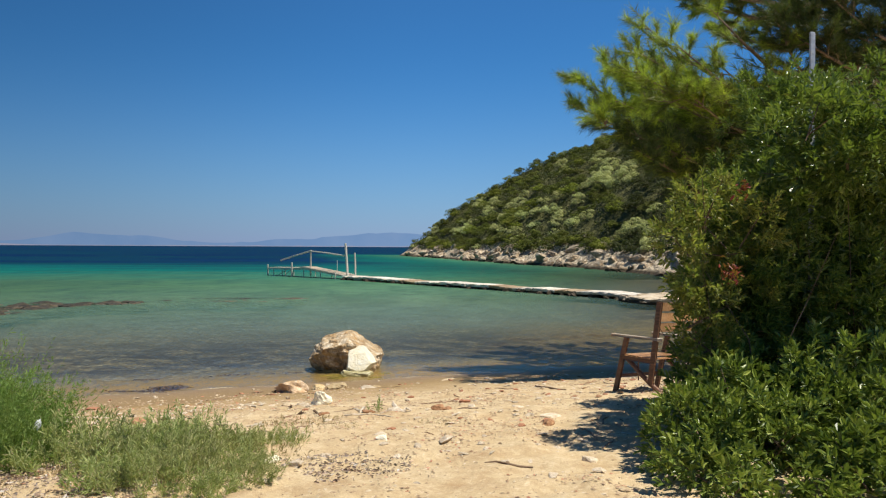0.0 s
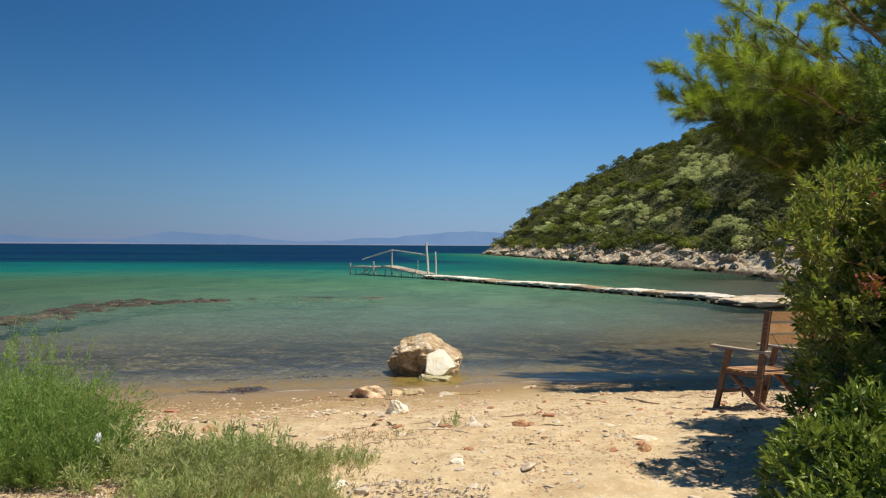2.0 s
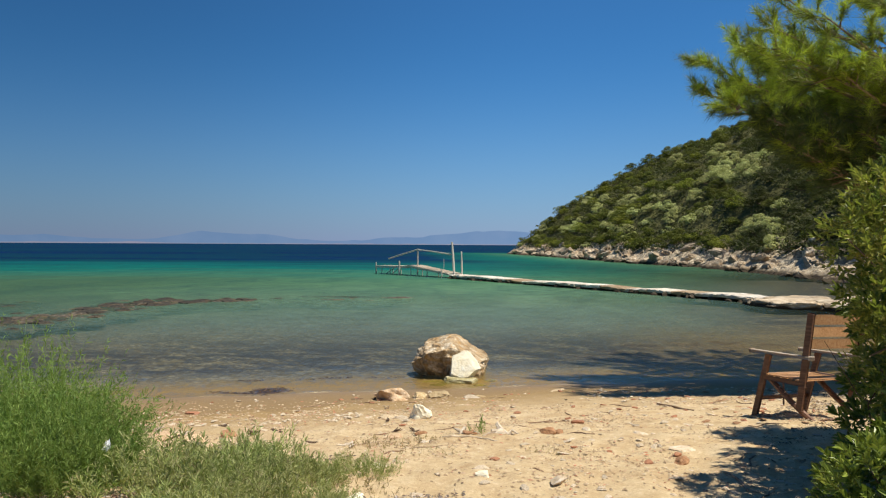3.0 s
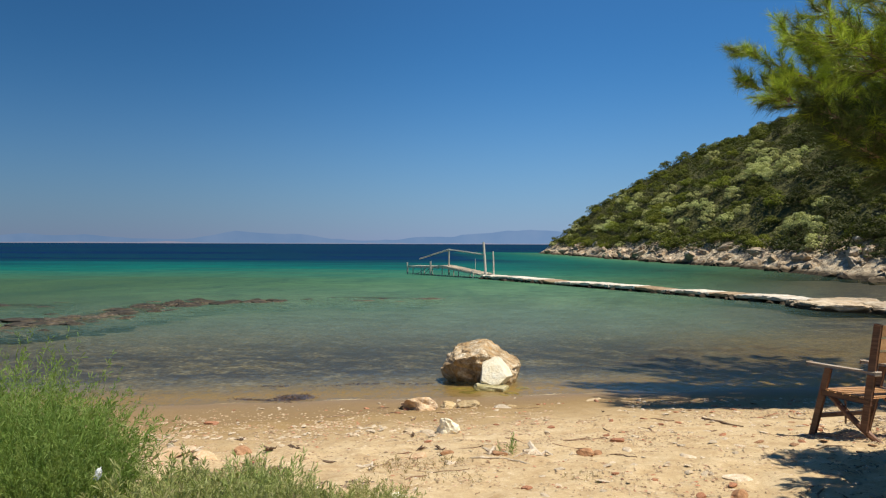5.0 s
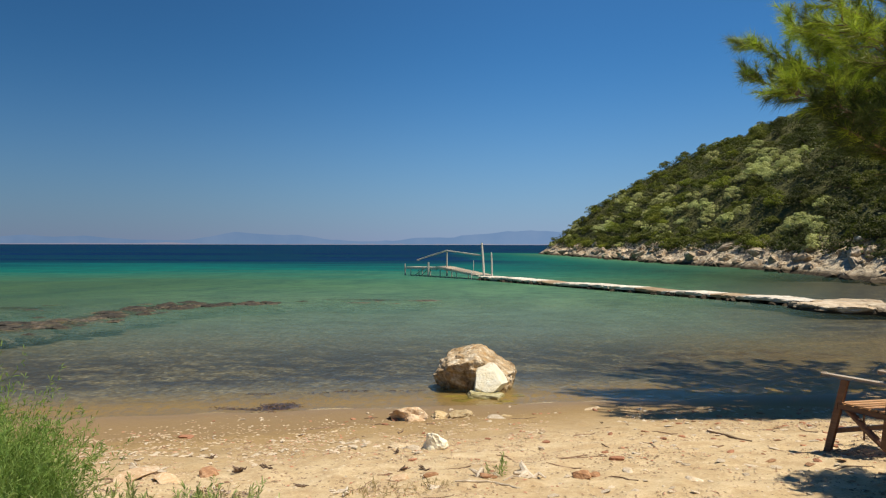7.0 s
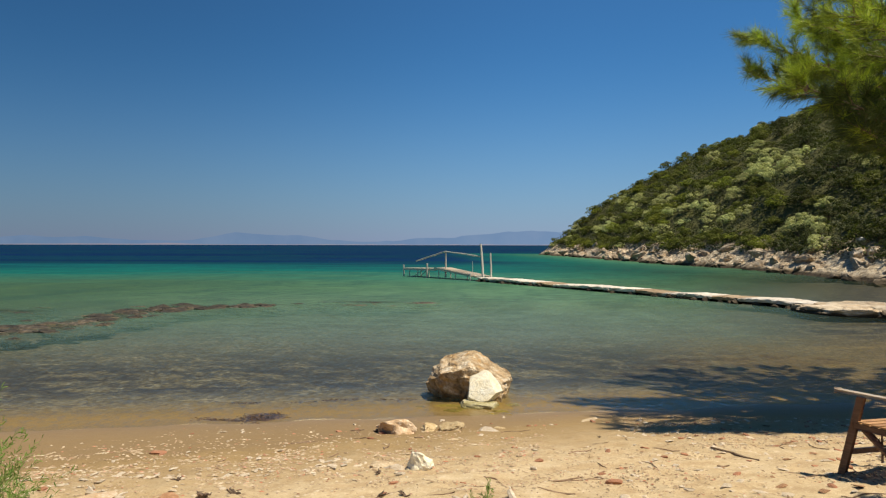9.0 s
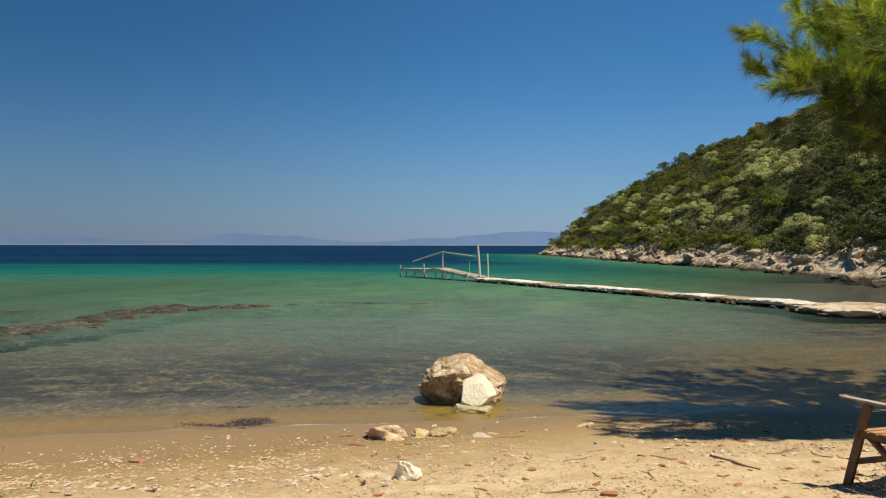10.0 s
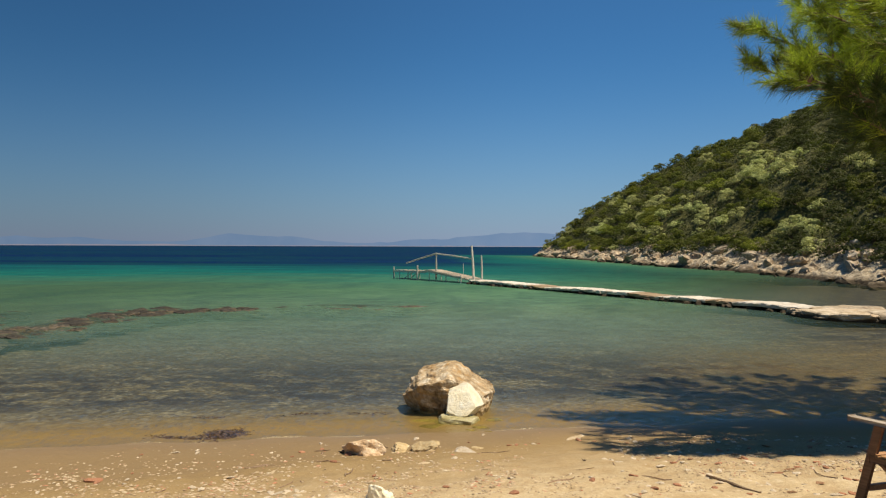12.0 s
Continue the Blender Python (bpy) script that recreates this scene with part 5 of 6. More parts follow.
# the long boughs reaching out over the sand
limbs = [(3.1, (2.80, 13.3, 5.62), 1.2), (2.8, (2.92, 13.3, 5.05), 1.3), (3.6, (3.45, 13.4, 5.88), 1.2), (3.3, (3.9, 13.4, 5.5), 1.4), (2.9, (4.2, 13.4, 5.1), 1.4), (2.9, (3.4, 13.5, 5.2), 1.2), (3.6, (4.4, 13.5, 5.85), 1.3), (3.4, (3.45, 12.7, 5.65), 1.2), (3.7, (3.60, 12.3, 5.92), 1.0), (4.0, (3.50, 11.5, 6.15), 0.5), (3.4, (3.22, 10.8, 5.20), 0.9), (3.2, (3.50, 10.7, 4.95), 1.0),
         (2.5, (2.75, 11.1, 4.45), 1.1), (2.3, (3.15, 10.9, 4.22), 1.1), (2.0, (3.40, 11.0, 3.90), 1.2), (2.9, (3.95, 10.6, 4.80), 1.0), (3.0, (4.45, 10.6, 4.75), 1.1), (2.1, (3.85, 11.1, 4.10), 1.2), (2.0, (4.5, 11.0, 4.0), 1.2),
         (3.9, (3.75, 10.7, 5.60), 0.6), (4.3, (4.35, 10.7, 6.10), 0.4), (3.6, (4.5, 10.9, 5.35), 0.8), (3.3, (5.2, 10.7, 5.0), 1.1), (2.4, (5.2, 10.9, 4.2), 1.2), (1.8, (4.1, 11.5, 3.6), 1.2), (1.8, (4.9, 11.6, 3.5), 1.2),
         (2.6, (3.6, 11.9, 4.5), 1.2), (3.0, (3.4, 12.4, 5.0), 1.1), (2.2, (3.9, 12.6, 4.0), 1.2), (2.8, (4.4, 12.0, 4.7), 1.2), (3.4, (4.6, 12.6, 5.3), 1.0), (4.2, (5.6, 10.9, 5.7), 0.9), (2.8, (6.0, 10.7, 4.7), 1.1)]
# the broad top, out of view, added so its shade lies on the shallows
SHADE = [(0.9, 16.5), (1.5, 17.3), (2.2, 18.4), (3.4, 18.9), (4.5, 19.2), (5.6, 19.0), (6.8, 18.6), (1.7, 15.6), (2.6, 16.6), (3.6, 17.2), (4.8, 17.5), (6.0, 17.0), (1.5, 14.6), (2.5, 15.2), (3.5, 15.9), (4.7, 16.2), (5.9, 15.8),
         (1.7, 13.4), (2.4, 13.9), (3.3, 14.5), (4.4, 14.9), (5.5, 14.5), (1.7, 12.5), (2.4, 12.8), (3.0, 13.2), (4.1, 13.5), (5.2, 13.2), (1.8, 11.8), (2.6, 11.9), (3.4, 12.2), (4.5, 12.3), (2.3, 11.3), (3.1, 11.3), (3.9, 11.5), (3.6, 10.9), (4.6, 11.3)]
for x, y in SHADE:
    h = rl.uniform(8.0, 9.3)
    limbs.append((h - rl.uniform(1.6, 2.8), (x + 0.46 * h + 0.35, y - 0.14 * h, h), 1.4 if y > 13.2 else 0.5 if y > 11.7 else 0.35))
for k in range(12):
    a = rl.uniform(-0.6, 2.4)
    z = rl.uniform(4.0, 7.5)
    r = rl.uniform(2.5, 4.2)
    limbs.append((z - 1.6, (PINE[0] + math.cos(a) * r, PINE[1] + math.sin(a) * r, z + rl.uniform(0.0, 0.6)), 1.1))
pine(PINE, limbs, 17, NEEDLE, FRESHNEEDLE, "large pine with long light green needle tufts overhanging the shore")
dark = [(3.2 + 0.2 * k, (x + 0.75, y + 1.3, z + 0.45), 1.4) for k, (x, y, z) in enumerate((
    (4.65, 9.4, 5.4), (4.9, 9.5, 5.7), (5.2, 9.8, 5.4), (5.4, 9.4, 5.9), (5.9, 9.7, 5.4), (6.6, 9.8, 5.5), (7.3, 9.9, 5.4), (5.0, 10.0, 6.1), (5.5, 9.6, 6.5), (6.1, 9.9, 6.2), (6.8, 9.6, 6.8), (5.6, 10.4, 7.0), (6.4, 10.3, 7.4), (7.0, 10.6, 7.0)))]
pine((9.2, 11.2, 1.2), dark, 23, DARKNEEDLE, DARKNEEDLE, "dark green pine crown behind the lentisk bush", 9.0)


# ---- green salt plants at the edge of the sand ----
def salt_plant(name, seed, radius, height, stems, mat, label, per=30):
    rng = np.random.default_rng(seed)
    e = empty(name, pose(0, 0, 0), label, "plant")
    n = stems
    a, r = rng.uniform(0, math.tau, n), radius * np.sqrt(rng.random(n))
    base = np.stack([np.cos(a) * r, np.sin(a) * r, np.full(n, -0.03)], 1)
    h = height * rng.uniform(0.45, 1.0, n) * (1.15 - 0.55 * r / radius)
    lean = np.stack([np.cos(a) * r / radius * 0.5, np.sin(a) * r / radius * 0.5, np.ones(n)], 1) + rng.normal(size=(n, 3)) * 0.22
    d = unit(lean)
    bend = rng.normal(size=(n, 3)) * 0.10 * h[:, None]

    def at(t):
        return base[:, None] + d[:, None] * (h[:, None] * t)[..., None] + bend[:, None] * (t * t)[..., None]

    ts = np.tile(np.linspace(0, 1, 5), (n, 1))
    pts = at(ts)
    side = unit(np.cross(d, rng.normal(size=(n, 3))))[:, None] * (0.0022 * (1.15 - ts))[..., None]
    v = np.stack([pts - side, pts + side], 2).reshape(-1, 3)
    k = (np.arange(n)[:, None] * 10 + np.arange(4)[None, :] * 2).reshape(-1, 1)
    part("stem", fast_mesh("plant_stem", v, k + [0, 1, 3, 2]), mat, e, kind="stuff")
    tl = rng.uniform(0.12, 1.0, (n, per)) ** 0.8
    p = at(tl)
    sd = unit(rng.normal(size=(n, per, 3)) + d[:, None] * 1.5)
    p = p + sd * (rng.uniform(0, 0.05, (n, per)) * (1.1 - tl))[..., None]
    L = rng.uniform(0.018, 0.050, n * per)
    part("foliage", leaf_mesh("plant_foliage", p.reshape(-1, 3), sd.reshape(-1, 3), L, L * 0.15, rng), mat, e, kind="stuff")
    return e


big = [salt_plant("salt_plant", 50, 0.42, 1.04, 270, WEED, "bushy feathery light green salt plant on the beach edge", 44), salt_plant("salt_plant", 51, 0.36, 0.90, 220, WEED, "bushy feathery light green salt plant on the beach edge", 44)]
small = [salt_plant("low_salt_plant", 52, 0.28, 0.36, 74, WEED_Y, "low sprawling bright green salt plant on the sand", 36), salt_plant("low_salt_plant", 53, 0.22, 0.28, 52, WEED_Y, "low sprawling bright green salt plant on the sand", 40)]
tuft = [salt_plant("dry_tuft", 54, 0.24, 0.13, 34, DRYGRASS, "sparse flattened tuft of dry straw-coloured grass", 5), salt_plant("dry_tuft", 57, 0.30, 0.10, 30, DRYGRASS, "sparse flattened tuft of dry straw-coloured grass", 4)]
sprig = [salt_plant("sprig", 55, 0.035, 0.32, 4, WEED, "single thin green sprig growing from the sand", 20)]


def plant_at(kinds, spots, group):
    for i, (x, y, k) in enumerate(spots):
        src = kinds[i % len(kinds)]
        m = pose(x, y, ground_z(x, y) + relief(x, y), 0, 0, i * 67)
        if i < len(kinds):
            src.matrix_basis = m
            e = src
        else:
            e = copy_thing(src, m)
        e.scale = (k, k, k)
        e["group"] = group


plant_at(big, [(-3.55, 5.0, 1.05), (-3.05, 4.9, 0.95), (-4.1, 5.2, 1.1), (-3.45, 5.2, 0.9), (-2.9, 4.7, 0.85), (-4.7, 5.3, 1.1), (-3.85, 5.7, 1.0), (-2.78, 4.6, 0.72), (-5.3, 5.6, 1.1), (-4.6, 5.9, 1.0)], "salt plants")
plant_at(small, [(-2.2, 4.5, 1.2), (-1.85, 4.75, 1.1), (-2.3, 4.95, 1.2), (-1.6, 4.55, 1.0), (-1.95, 5.2, 0.8), (-1.55, 5.0, 0.7), (-1.25, 5.25, 0.45), (-1.3, 4.8, 0.7), (-1.6, 4.3, 0.9), (-2.35, 5.35, 0.75), (-1.0, 5.05, 0.5), (-1.8, 4.0, 1.0), (-1.75, 4.95, 1.1), (-2.05, 4.7, 1.2), (-1.45, 4.65, 0.9), (-1.85, 4.4, 1.1), (-1.5, 3.85, 0.9), (-1.2, 3.75, 0.8), (-1.0, 3.98, 0.6), (-1.35, 4.1, 0.9), (-1.1, 4.25, 0.6)], "low salt plants")
plant_at(tuft, [(-2.5, 5.7, 1.2), (-1.1, 5.7, 0.9), (-1.25, 6.3, 0.9), (-0.75, 5.9, 0.6), (-2.2, 6.0, 1.0), (0.1, 6.1, 0.5), (-0.95, 6.6, 0.8), (-2.75, 3.95, 0.9), (-2.45, 3.85, 0.7), (-2.15, 4.1, 0.8), (-1.05, 4.75, 0.8), (-0.8, 4.55, 0.7), (-2.6, 5.5, 0.9)], "dry tufts")
plant_at(sprig, [(-0.47, 6.98, 1.0), (-0.52, 6.94, 0.7), (-2.80, 4.80, 2.3), (-2.52, 4.85, 2.0), (-3.05, 5.05, 2.2), (-3.6, 5.3, 2.4)], "sprigs")
boulder_thing("litter_scrap", 5, (0.028, 0.014, 0.046), pose(-2.53, 4.58, 1.23, 10, 25, 20), WHITEPLASTIC, "white crumpled scrap of litter caught in the green plants", "litter", 4, 7, 0.5, 0.35, 0.3, 0.8)


# ---- beach litter ----
def scatter(count, x0, x1, y0, y1, seed):
    r = random.Random(seed)
    for _ in range(count):
        x, y = r.uniform(x0, x1), r.uniform(y0, y1)
        if inland(x, y) > 0.25:
            yield r, x, y, ground_z(x, y) + relief(x, y)


kinds = [bm_mesh("pebble", rock_bm(800 + i, (1.0, 0.75, 0.40), 2, 13, 0.22, 0.0, lo=0.35, hi=0.8)) for i in range(5)]
for me in kinds:
    me.materials.append(PALE)
red = [bm_mesh("tile_chip", rock_bm(820 + i, (1.0, 0.65, 0.35), 2, 8, 0.1, 0.0)) for i in range(3)]
for me in red:
    me.materials.append(BRICKRED)
for i, (r, x, y, z) in enumerate(scatter(170, -5, 4.2, 3.8, 12.6, 6)):
    k = r.uniform(0.02, 0.055)
    ob = new("pebble", kinds[i % 5])
    ob.matrix_basis = pose(x, y, z + k * 0.1, r.uniform(-10, 10), r.uniform(-10, 10), r.uniform(0, 360)) @ Matrix.Diagonal((k, k, k, 1))
    tagged(ob, "pale flat pebble on the sand", "pebble", "beach pebbles")
for i, (r, x, y, z) in enumerate(scatter(70, 0.6, 4.0, 6.4, 12.4, 14)):
    k = r.uniform(0.025, 0.075)
    ob = new("pebble", kinds[i % 5])
    ob.matrix_basis = pose(x, y, z + k * 0.08, r.uniform(-10, 10), r.uniform(-10, 10), r.uniform(0, 360)) @ Matrix.Diagonal((k, k, k * 0.42, 1))
    tagged(ob, "pale flat pebble on the sand", "pebble", "beach pebbles")
for i, (r, x, y, z) in enumerate(scatter(60, 0.8, 4.2, 8.5, 12.3, 15)):
    k = r.uniform(0.02, 0.055)
    ob = new("tile_chip", red[i % 3])
    ob.matrix_basis = pose(x, y, z + k * 0.1, r.uniform(-10, 10), r.uniform(-10, 10), r.uniform(0, 360)) @ Matrix.Diagonal((k, k, k * 0.8, 1))
    tagged(ob, "worn red tile fragment on the sand", "tile fragment", "tile fragments")
for i, (r, x, y, z) in enumerate(scatter(52, -5, 4.2, 5, 12.3, 9)):
    k = r.uniform(0.025, 0.06)
    ob = new("tile_chip", red[i % 3])
    ob.matrix_basis = pose(x, y, z + k * 0.1, r.uniform(-10, 10), r.uniform(-10, 10), r.uniform(0, 360)) @ Matrix.Diagonal((k, k, k, 1))
    tagged(ob, "worn red tile fragment on the sand", "tile fragment", "tile fragments")
for x, y, k in ((-4.28, 9.1, 0.10), (0.45, 7.9, 0.08), (-0.32, 5.25, 0.07)):
    ob = new("tile_chip" if k > 0.075 else "pebble", red[0] if k > 0.075 else kinds[0])
    ob.matrix_basis = pose(x, y, ground_z(x, y) + relief(x, y) + 0.01, 0, 0, 30) @ Matrix.Diagonal((k, k, k, 1))
    tagged(ob, "worn red tile fragment on the sand" if k > 0.075 else "large white pebble on the sand", "tile fragment" if k > 0.075 else "pebble")

for i, (r, x, y, z) in enumerate(scatter(54, -0.2, 2.0, 3.6, 7.0, 17)):
    k = r.uniform(0.02, 0.062)
    ob = new("pebble", kinds[i % 5])
    ob.matrix_basis = pose(x, y, z + k * 0.06, r.uniform(-12, 12), r.uniform(-12, 12), r.uniform(0, 360)) @ Matrix.Diagonal((k * 1.1, k * 0.9, k * 0.36, 1))
    tagged(ob, "pale flat pebble on the sand", "pebble", "beach pebbles")

clay = [me.copy() for me in kinds]
for me in clay:
    me.materials[0] = CLAY
for i, (r, x, y, z) in enumerate(scatter(190, 0.9, 4.6, 7.4, 12.6, 44)):
    k = r.uniform(0.02, 0.07)
    ob = new("stone_shard", (kinds if i % 3 else clay)[i % 5])
    ob.matrix_basis = pose(x, y, z + k * 0.08, r.uniform(-14, 14), r.uniform(-14, 14), r.uniform(0, 360)) @ Matrix.Diagonal((k * 1.15, k * 0.9, k * 0.32, 1))
    tagged(ob, "pale angular stone shard on the sand" if i % 3 else "orange-brown stone shard on the sand", "stone shard", "stone shards")

pv, pf, at = [], [], 0
for r, x, y, z in scatter(260, -5.4, -1.2, 8.0, 11.6, 18):
    k = r.uniform(0.008, 0.024)
    m = pose(x, y, z + k * 0.05, r.uniform(-12, 12), r.uniform(-12, 12), r.uniform(0, 360)) @ Matrix.Diagonal((k, k * 0.85, k * 0.55, 1))
    me = kinds[len(pv) % 5]
    pv.append([m @ v.co for v in me.vertices])
    pf += [tuple(q + at for q in f.vertices) for f in me.polygons]
    at += len(me.vertices)
small_stones = part("small_pebbles", fast_mesh("small_pebbles", np.array([tuple(v) for row in pv for v in row]), np.array(pf)), GRAVEL, None, "small mixed pebbles strewn over the damp sand", "stuff")
tagged(small_stones, category="pebbles")


def stick(x, y, ln, turn, seed, rad=0.012):
    r = random.Random(seed)
    pts = [Vector((lin(-ln / 2, ln / 2, t / 4), r.gauss(0, ln * 0.03), 0)) for t in range(5)]
    m = pose(0, 0, 0, 0, 0, turn)
    pts = [m @ p for p in pts]
    pts = [Vector((p.x, p.y, ground_z(x + p.x, y + p.y) + relief(x + p.x, y + p.y) - ground_z(x, y) + rad * 0.8)) for p in pts]
    ob = part("driftwood_stick", tube(pts, [rad * 0.7, rad, rad, rad * 0.8, rad * 0.4], 6), TWIG)
    ob.location = (x, y, ground_z(x, y))
    return tagged(ob, "thin dry brown driftwood stick lying on the sand", "stick", "driftwood sticks")


stick(1.69, 9.43, 0.70, -60, 1, 0.014)
for a, b, c, d in ((-0.62, 6.72, 0.42, 8), (-0.38, 6.66, 0.30, -25), (-0.28, 6.9, 0.5, 32)):
    ob = stick(a, b, c * 0.75, d, 60 + int(d), 0.008)
    ob.data.materials[0] = DECKWOOD
    tagged(ob, "short sun-bleached driftwood stick beside the sprig", "stick", "driftwood sticks")
for i, (r, x, y, z) in enumerate(scatter(80, -3.5, 3.8, 3.8, 11.5, 21)):
    stick(x, y, r.uniform(0.07, 0.4), r.uniform(0, 180), 100 + i, r.uniform(0.004, 0.009))

def knot(name, x, y, size, seed, mat, label, prongs=5, lift=0.8):
    """A gnarled lump of washed-up root: a core with crooked prongs."""
    r = random.Random(seed)
    bm = bmesh.new()
    for _ in range(prongs):
        a, up = r.uniform(0, math.tau), r.uniform(0.1, lift)
        d = Vector((math.cos(a), math.sin(a), up)).normalized() * size * r.uniform(0.5, 1.1)
        side = Vector((r.gauss(0, 1), r.gauss(0, 1), r.gauss(0, 0.6))) * size * 0.16
        tube([Vector((0, 0, 0)), d * 0.35 + side, d * 0.7 - side * 0.4, d + side * 0.5], [size * 0.15, size * 0.11, size * 0.07, size * 0.025], 6, bm)
    ob = part(name, bm_mesh(name, bm), mat)
    ob.location = (x, y, ground_z(x, y) + relief(x, y) + size * 0.06)
    return tagged(ob, label, "driftwood", "driftwood knots")


for i, (x, y, k) in enumerate(((-2.36, 11.0, 0.16), (-2.24, 11.08, 0.10), (-2.62, 7.05, 0.17), (-2.45, 7.2, 0.15), (-3.2, 7.65, 0.10), (-1.3, 7.2, 0.13), (-1.12, 7.28, 0.12), (-1.55, 8.15, 0.10), (0.45, 10.6, 0.07), (-1.9, 6.6, 0.12))):
    knot("driftwood_knot", x, y, k * 0.62, 300 + i, BARK, "dark gnarled bit of washed-up root on the sand")
for i, (x, y, k) in enumerate(((-0.62, 6.98, 0.22), (-0.28, 7.02, 0.26), (-0.95, 6.62, 0.16), (-3.3, 6.9, 0.2), (-3.6, 7.1, 0.18), (-1.5, 6.4, 0.18))):
    knot("driftwood_knot", x, y, k * 0.72, 340 + i, DECKWOOD, "sun-bleached crooked bit of driftwood on the sand", 4, 0.15)
for i, (x, y, a, b, c, mt, lab) in enumerate((
        (0.15, 6.98, 0.10, 0.08, 0.05, CLAY, "orange-brown broken clay lump on the sand"), (0.24, 7.12, 0.06, 0.05, 0.03, CLAY, "orange-brown broken clay lump on the sand"),
        (-2.78, 6.85, 0.11, 0.08, 0.06, CLAY, "orange-tan weathered stump end in the sand"), (-0.55, 6.86, 0.09, 0.06, 0.03, CLAY, "reddish clay shard beside the sprig"), (-1.0, 6.95, 0.07, 0.05, 0.03, CLAY, "reddish clay shard on the sand"),
        (-3.35, 6.75, 0.24, 0.13, 0.05, PINKISH, "flat pinkish-white stone half buried in the sand"), (-3.0, 6.6, 0.16, 0.10, 0.05, PINKISH, "flat pinkish-white stone half buried in the sand"), (-1.25, 6.95, 0.13, 0.08, 0.035, PINKISH, "flat pinkish-white stone half buried in the sand"),
        (0.92, 7.0, 0.12, 0.09, 0.03, PALE, "flat cream stone lying on the sand"), (0.5, 7.35, 0.08, 0.05, 0.03, PALE, "flat cream stone lying on the sand"), (1.15, 6.2, 0.11, 0.08, 0.035, PALE, "flat cream stone lying on the sand"), (0.15, 4.9, 0.07, 0.05, 0.03, PALE, "flat cream stone lying on the sand"), (-0.30, 5.05, 0.06, 0.05, 0.03, LIMESTONE, "white rounded stone on the sand"), (-1.05, 5.35, 0.08, 0.05, 0.03, LIMESTONE, "white rounded stone on the sand"),
        (-1.66, 3.52, 0.10, 0.07, 0.05, LIMESTONE, "white rounded stone on the sand"), (-0.98, 4.52, 0.09, 0.06, 0.03, LIMESTONE, "white rounded stone on the sand"), (-0.80, 4.35, 0.07, 0.05, 0.03, PALE, "flat cream stone lying on the sand"),
        (-0.66, 4.62, 0.06, 0.04, 0.025, PALE, "flat cream stone lying on the sand"), (-2.42, 3.9, 0.05, 0.04, 0.03, LIMESTONE, "white rounded stone on the sand"), (1.42, 3.95, 0.10, 0.07, 0.03, PALE, "flat cream stone lying on the sand"), (1.05, 4.3, 0.08, 0.06, 0.03, PALE, "flat cream stone lying on the sand"), (1.0, 5.6, 0.07, 0.05, 0.04, CLAY, "brown clay stone on the sand"))):
    boulder_thing("stone", 420 + i, (a, b, c), pose(x, y, ground_z(x, y) + relief(x, y) + c * 0.25, 0, 0, i * 53), mt, lab, "stone", 3, 12, 0.2, 0.06, 0.45, 0.8)

# crumbs of shell, weed and gravel too small to count
rng = np.random.default_rng(33)
for nm, mat, count, s0, s1, flatness, lab in (("shell_gravel", GRAVEL, 15000, 0.005, 0.022, 0.4, "scattered crumbs of shell and gravel on the sand"), ("shell_wash", GRAVEL, 3800, 0.010, 0.034, 0.3, "band of broken shell and stone flakes washed up on the sand"), ("weed_crumbs", TWIG, 4200, 0.005, 0.018, 0.15, "scattered dark crumbs of dried seaweed and bark on the sand")):
    pos = []
    while len(pos) < count:
        x, y = rng.uniform(-5.5, 4.4), rng.uniform(3.4, 12.8)
        if nm == "shell_wash":
            x = rng.uniform(-6.0, -0.2)
            y = 8.3 + 0.30 * (x + 3.5) + rng.normal() * 1.0
            if noise.noise(Vector((x * 1.6, y * 2.2, 5.0))) + 0.35 > rng.random() and inland(x, y) > 1.0:
                pos.append((x, y, ground_z(x, y) + relief(x, y) + 0.002))
            continue
        if inland(x, y) < 0.2 or inland(x, y) < 3.2 and x < 0.8 and rng.random() < 0.92:
            continue
        dens = noise.noise(Vector((x * 0.8, y * 1.3, 3.0 if mat is GRAVEL else 8.0))) + noise.noise(Vector((x * 2.5, y * 3.0, 1.0))) * 0.6
        if dens * 1.2 + 0.25 > rng.random():
            pos.append((x, y, ground_z(x, y) + relief(x, y) + 0.002))
    c = np.array(pos)
    oct_v = np.array([(1, 0, 0), (0.2, 0.8, 0), (-1, 0.1, 0), (-0.1, -0.75, 0), (0.1, 0, 1)])
    oct_f = np.array([(0, 1, 4), (1, 2, 4), (2, 3, 4), (3, 0, 4)])
    ang = rng.uniform(0, math.tau, count)
    s = rng.uniform(s0, s1, count)
    ov = oct_v[None] * s[:, None, None] * [1, rng.uniform(0.5, 0.8), flatness]
    rot = np.stack([ov[..., 0] * np.cos(ang)[:, None] - ov[..., 1] * np.sin(ang)[:, None], ov[..., 0] * np.sin(ang)[:, None] + ov[..., 1] * np.cos(ang)[:, None], ov[..., 2]], -1)
    v = (rot + c[:, None]).reshape(-1, 3)
    f = (np.arange(count)[:, None, None] * 5 + oct_f[None]).reshape(-1, 3)
    tagged(part(nm, fast_mesh(nm, v, f), mat, None, lab, "stuff"), category="gravel")


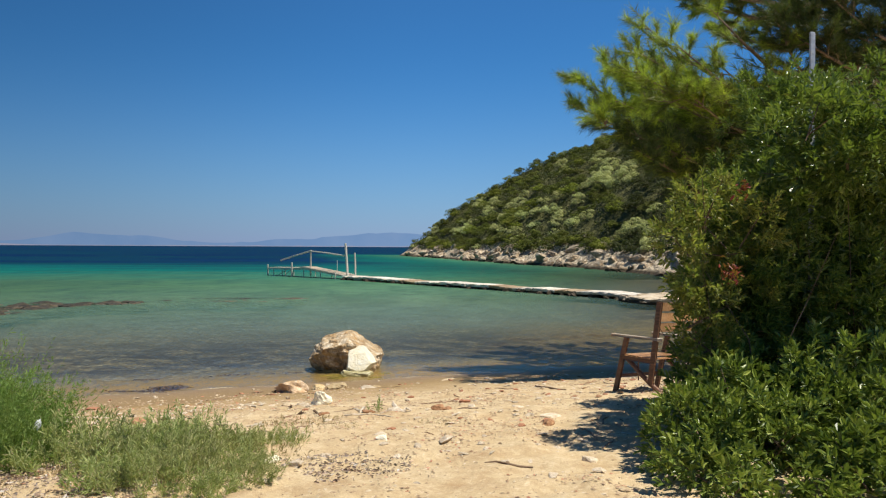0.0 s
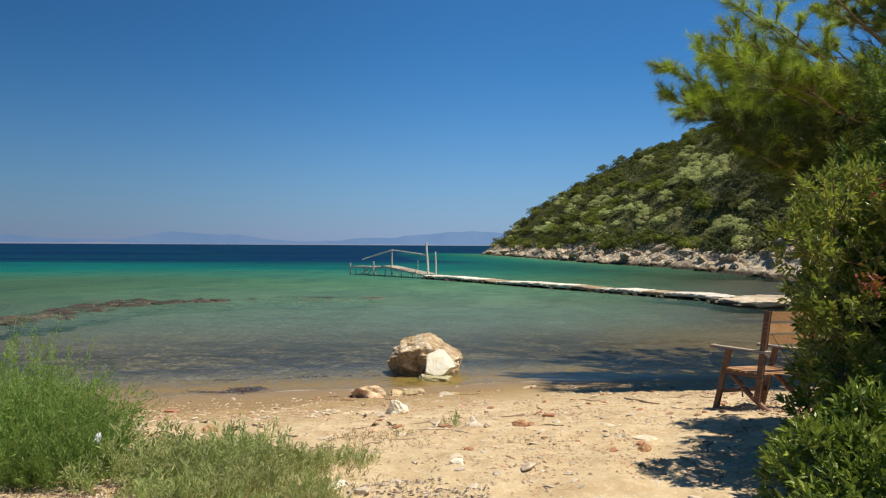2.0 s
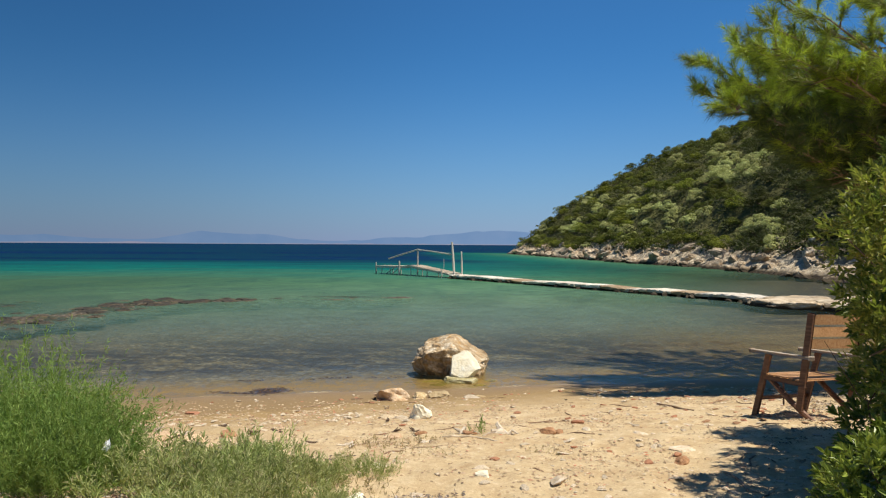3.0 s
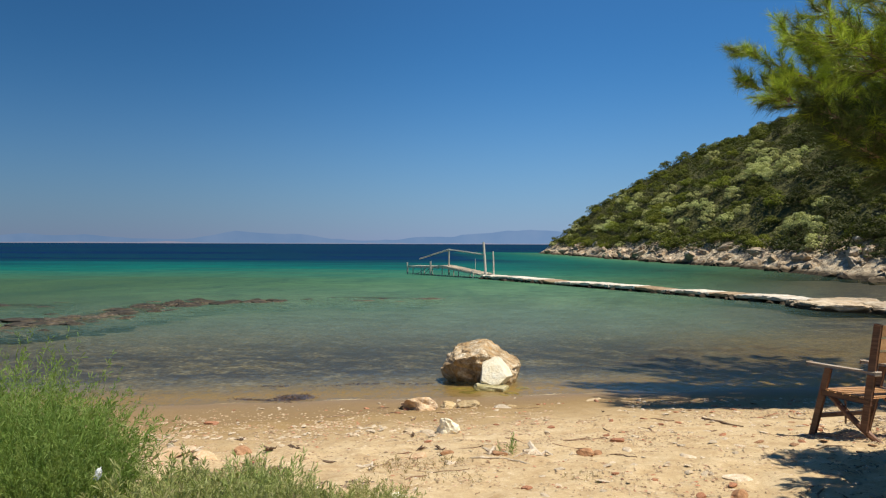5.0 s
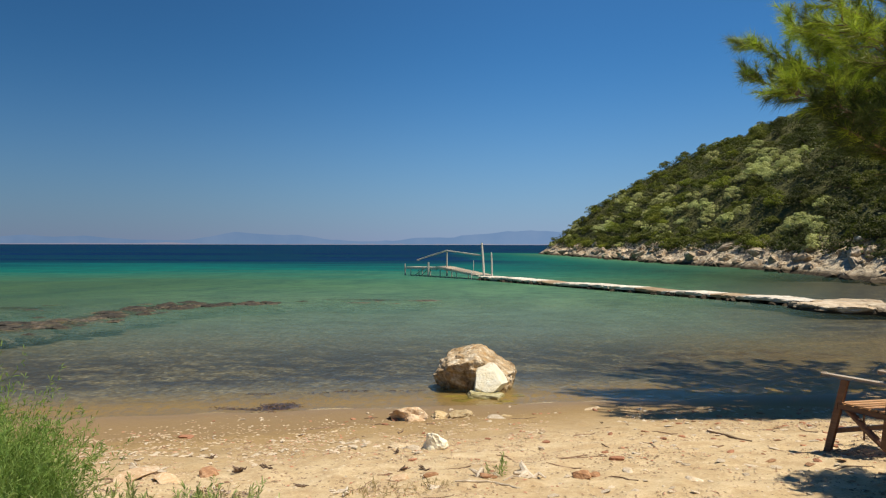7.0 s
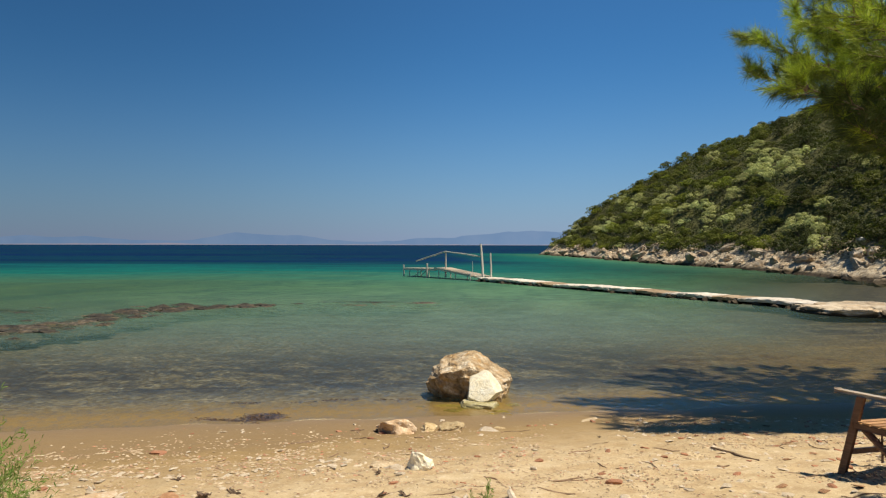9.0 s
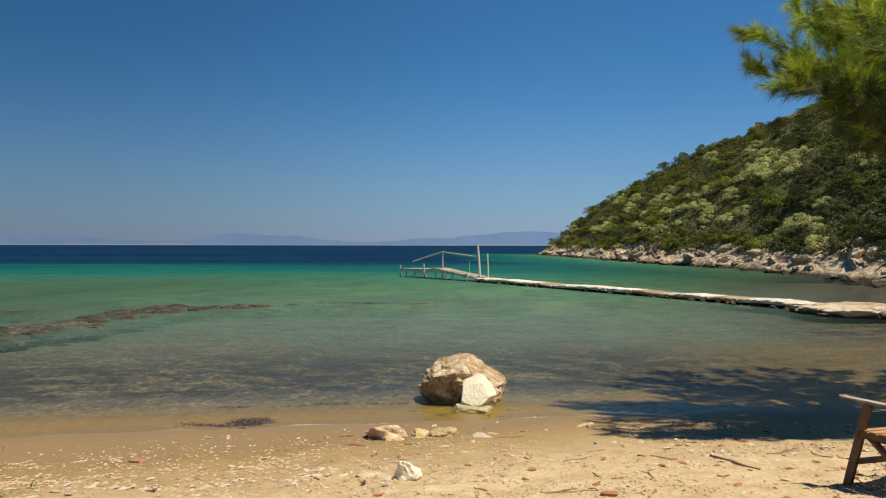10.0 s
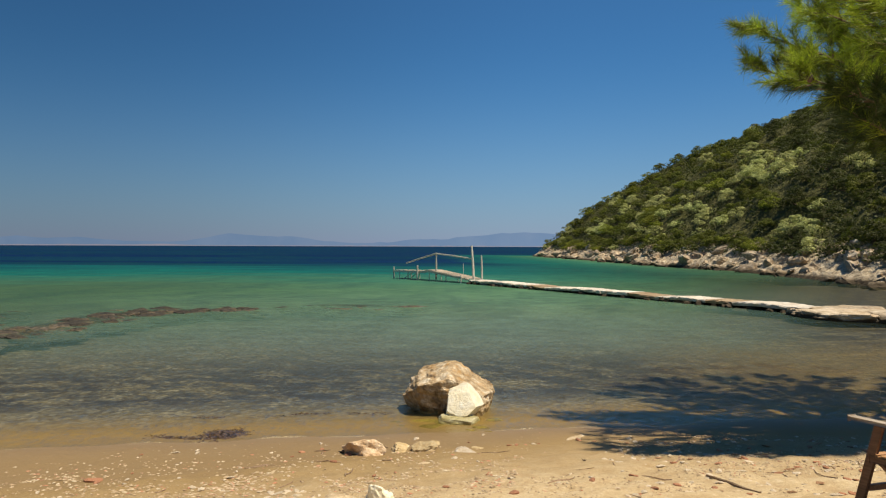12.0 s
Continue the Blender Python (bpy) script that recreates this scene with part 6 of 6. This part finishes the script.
# dead leaves, bark and shell washed up under the salt plants
rng = np.random.default_rng(71)
n = 38000
px, py = rng.uniform(-5.6, 0.3, n), rng.uniform(2.3, 6.3, n)
keep = np.array([noise.noise(Vector((a * 1.5, b * 1.5, 6.0))) + 0.9 * (b < 4.45 and a < -1.5) - 0.35 * (a > -1.3) + 0.25 * (a < -1.6) - max(0.0, 3.4 - b) * 1.1 - max(0.0, -4.4 - a) * 0.9 + 0.45 * ((a + 0.85) ** 2 + (b - 4.4) ** 2 < 0.3) > 0.2 for a, b in zip(px, py)])
px, py = px[keep], py[keep]
n = len(px)
pz = np.array([ground_z(a, b) + relief(a, b) + 0.008 for a, b in zip(px, py)])
ax = unit(rng.normal(size=(n, 3)) * [1, 1, 0.22])
L = rng.uniform(0.010, 0.038, n)
litter = part("dry_litter", leaf_mesh("dry_litter", np.stack([px, py, pz], 1), ax, L, L * rng.uniform(0.15, 0.5, n), rng), LITTER, None, "dry brown leaf, bark and shell litter under the plants", "stuff")
tagged(litter, category="litter")

# fallen leaves and pine needles under the bushes and behind the chair
rng = np.random.default_rng(76)
n = 16000
px, py = rng.uniform(1.7, 4.6, n), rng.uniform(3.4, 12.0, n)
keep = np.array([noise.noise(Vector((a * 1.4, b * 1.4, 9.0))) * 0.8 + 0.5 * noise.noise(Vector((a * 4.0, b * 4.0, 2.0))) + 0.55 * (a - 2.25 - 0.10 * max(0.0, b - 6.0)) - 0.18 * max(0.0, b - 8.5) > 0.12 for a, b in zip(px, py)])
px, py = px[keep], py[keep]
n = len(px)
pz = np.array([ground_z(a, b) + relief(a, b) + 0.006 for a, b in zip(px, py)])
L = rng.uniform(0.015, 0.05, n)
fallen = part("fallen_leaves", leaf_mesh("fallen_leaves", np.stack([px, py, pz], 1), unit(rng.normal(size=(n, 3)) * [1, 1, 0.15]), L, L * rng.uniform(0.12, 0.45, n), rng), LITTER, None, "brown fallen leaves and needles under the bushes", "stuff")
tagged(fallen, category="litter")

# drift of dead seagrass at the waterline
rng = np.random.default_rng(72)
n = 1900
px, py = -4.38 + rng.normal(size=n) * 0.13, 12.0 + rng.normal(size=n) * 0.13
px[:200] = -4.85 + rng.normal(size=200) * 0.22
py[:200] = 11.72 + rng.normal(size=200) * 0.05
pz = np.array([ground_z(u, w) + relief(u, w) for u, w in zip(px, py)]) + rng.uniform(0.001, 0.005, n)
L = rng.uniform(0.03, 0.08, n)
drift = part("seagrass_drift", leaf_mesh("seagrass_drift", np.stack([px, py, pz], 1), unit(rng.normal(size=(n, 3)) * [1, 1, 0.1]), L, L * rng.uniform(0.12, 0.3, n), rng, 0.02), SEAGRASS, None, "dark drift of dead seagrass at the waterline", "stuff")
tagged(drift, category="seagrass")

# washed-up line of pale stone and shell flakes
r = random.Random(41)
for i in range(90):
    x = r.uniform(-4.6, -1.8)
    y = 7.75 + 0.42 * (x + 3.5) + r.gauss(0, 0.22)
    k = r.uniform(0.018, 0.065)
    ob = new("stone_flake", kinds[i % 5])
    ob.matrix_basis = pose(x, y, ground_z(x, y) + relief(x, y) + k * 0.08, r.uniform(-14, 14), r.uniform(-14, 14), r.uniform(0, 360)) @ Matrix.Diagonal((k, k * 0.9, k * 0.55, 1))
    tagged(ob, "pale stone flake in the washed-up line on the sand", "stone flake", "stone flakes")

# thin broken line of pale crumbs added as the glint where the water ends
rng = np.random.default_rng(73)
pos = []
while len(pos) < 800:
    x = rng.uniform(-7.5, 3.2)
    y = SHORE0 + SHORE_K * x
    for _ in range(12):
        y += (ground_z(x, y) + relief(x, y) - 0.002) * 6.0
    if noise.noise(Vector((x * 1.3, 4.0, 0.0))) * 1.6 + 0.02 > rng.random():
        pos.append((x, y + abs(rng.normal()) * 0.035, 0.002))
c = np.array(pos)
n = len(c)
h = rng.uniform(0.002, 0.006, n)[:, None, None]
v = (oct_v[None] * h * [1.2, 1.0, 0.5] + c[:, None]).reshape(-1, 3)
f = (np.arange(n)[:, None, None] * 5 + oct_f[None]).reshape(-1, 3)
tagged(part("foam_line", fast_mesh("foam_line", v, f), GLINT, None, "thin yellowish line of crumbs imitating the glint along the waterline", "stuff"), category="foam")

# thin line of weed lying in the shallows
rng = np.random.default_rng(74)
n = 420
px = rng.uniform(-5.4, -2.0, n)
py = SHORE0 + SHORE_K * px + 1.75 + 0.10 * np.sin(px * 3.1) + rng.normal(size=n) * 0.03
keep = np.array([noise.noise(Vector((u * 2.0, 1.0, 5.0))) > -0.15 for u in px])
px, py = px[keep], py[keep]
n = len(px)
pz = np.array([ground_z(u, w) + relief(u, w) for u, w in zip(px, py)]) + rng.uniform(0.01, 0.03, n)
L = rng.uniform(0.02, 0.07, n)
line = part("weed_line", leaf_mesh("weed_line", np.stack([px, py, pz], 1), unit(rng.normal(size=(n, 3)) * [1.4, 0.7, 0.1]), L, L * rng.uniform(0.12, 0.3, n), rng, 0.02), SEAGRASS, None, "thin dark line of weed in the shallows", "stuff")
tagged(line, category="seaweed")
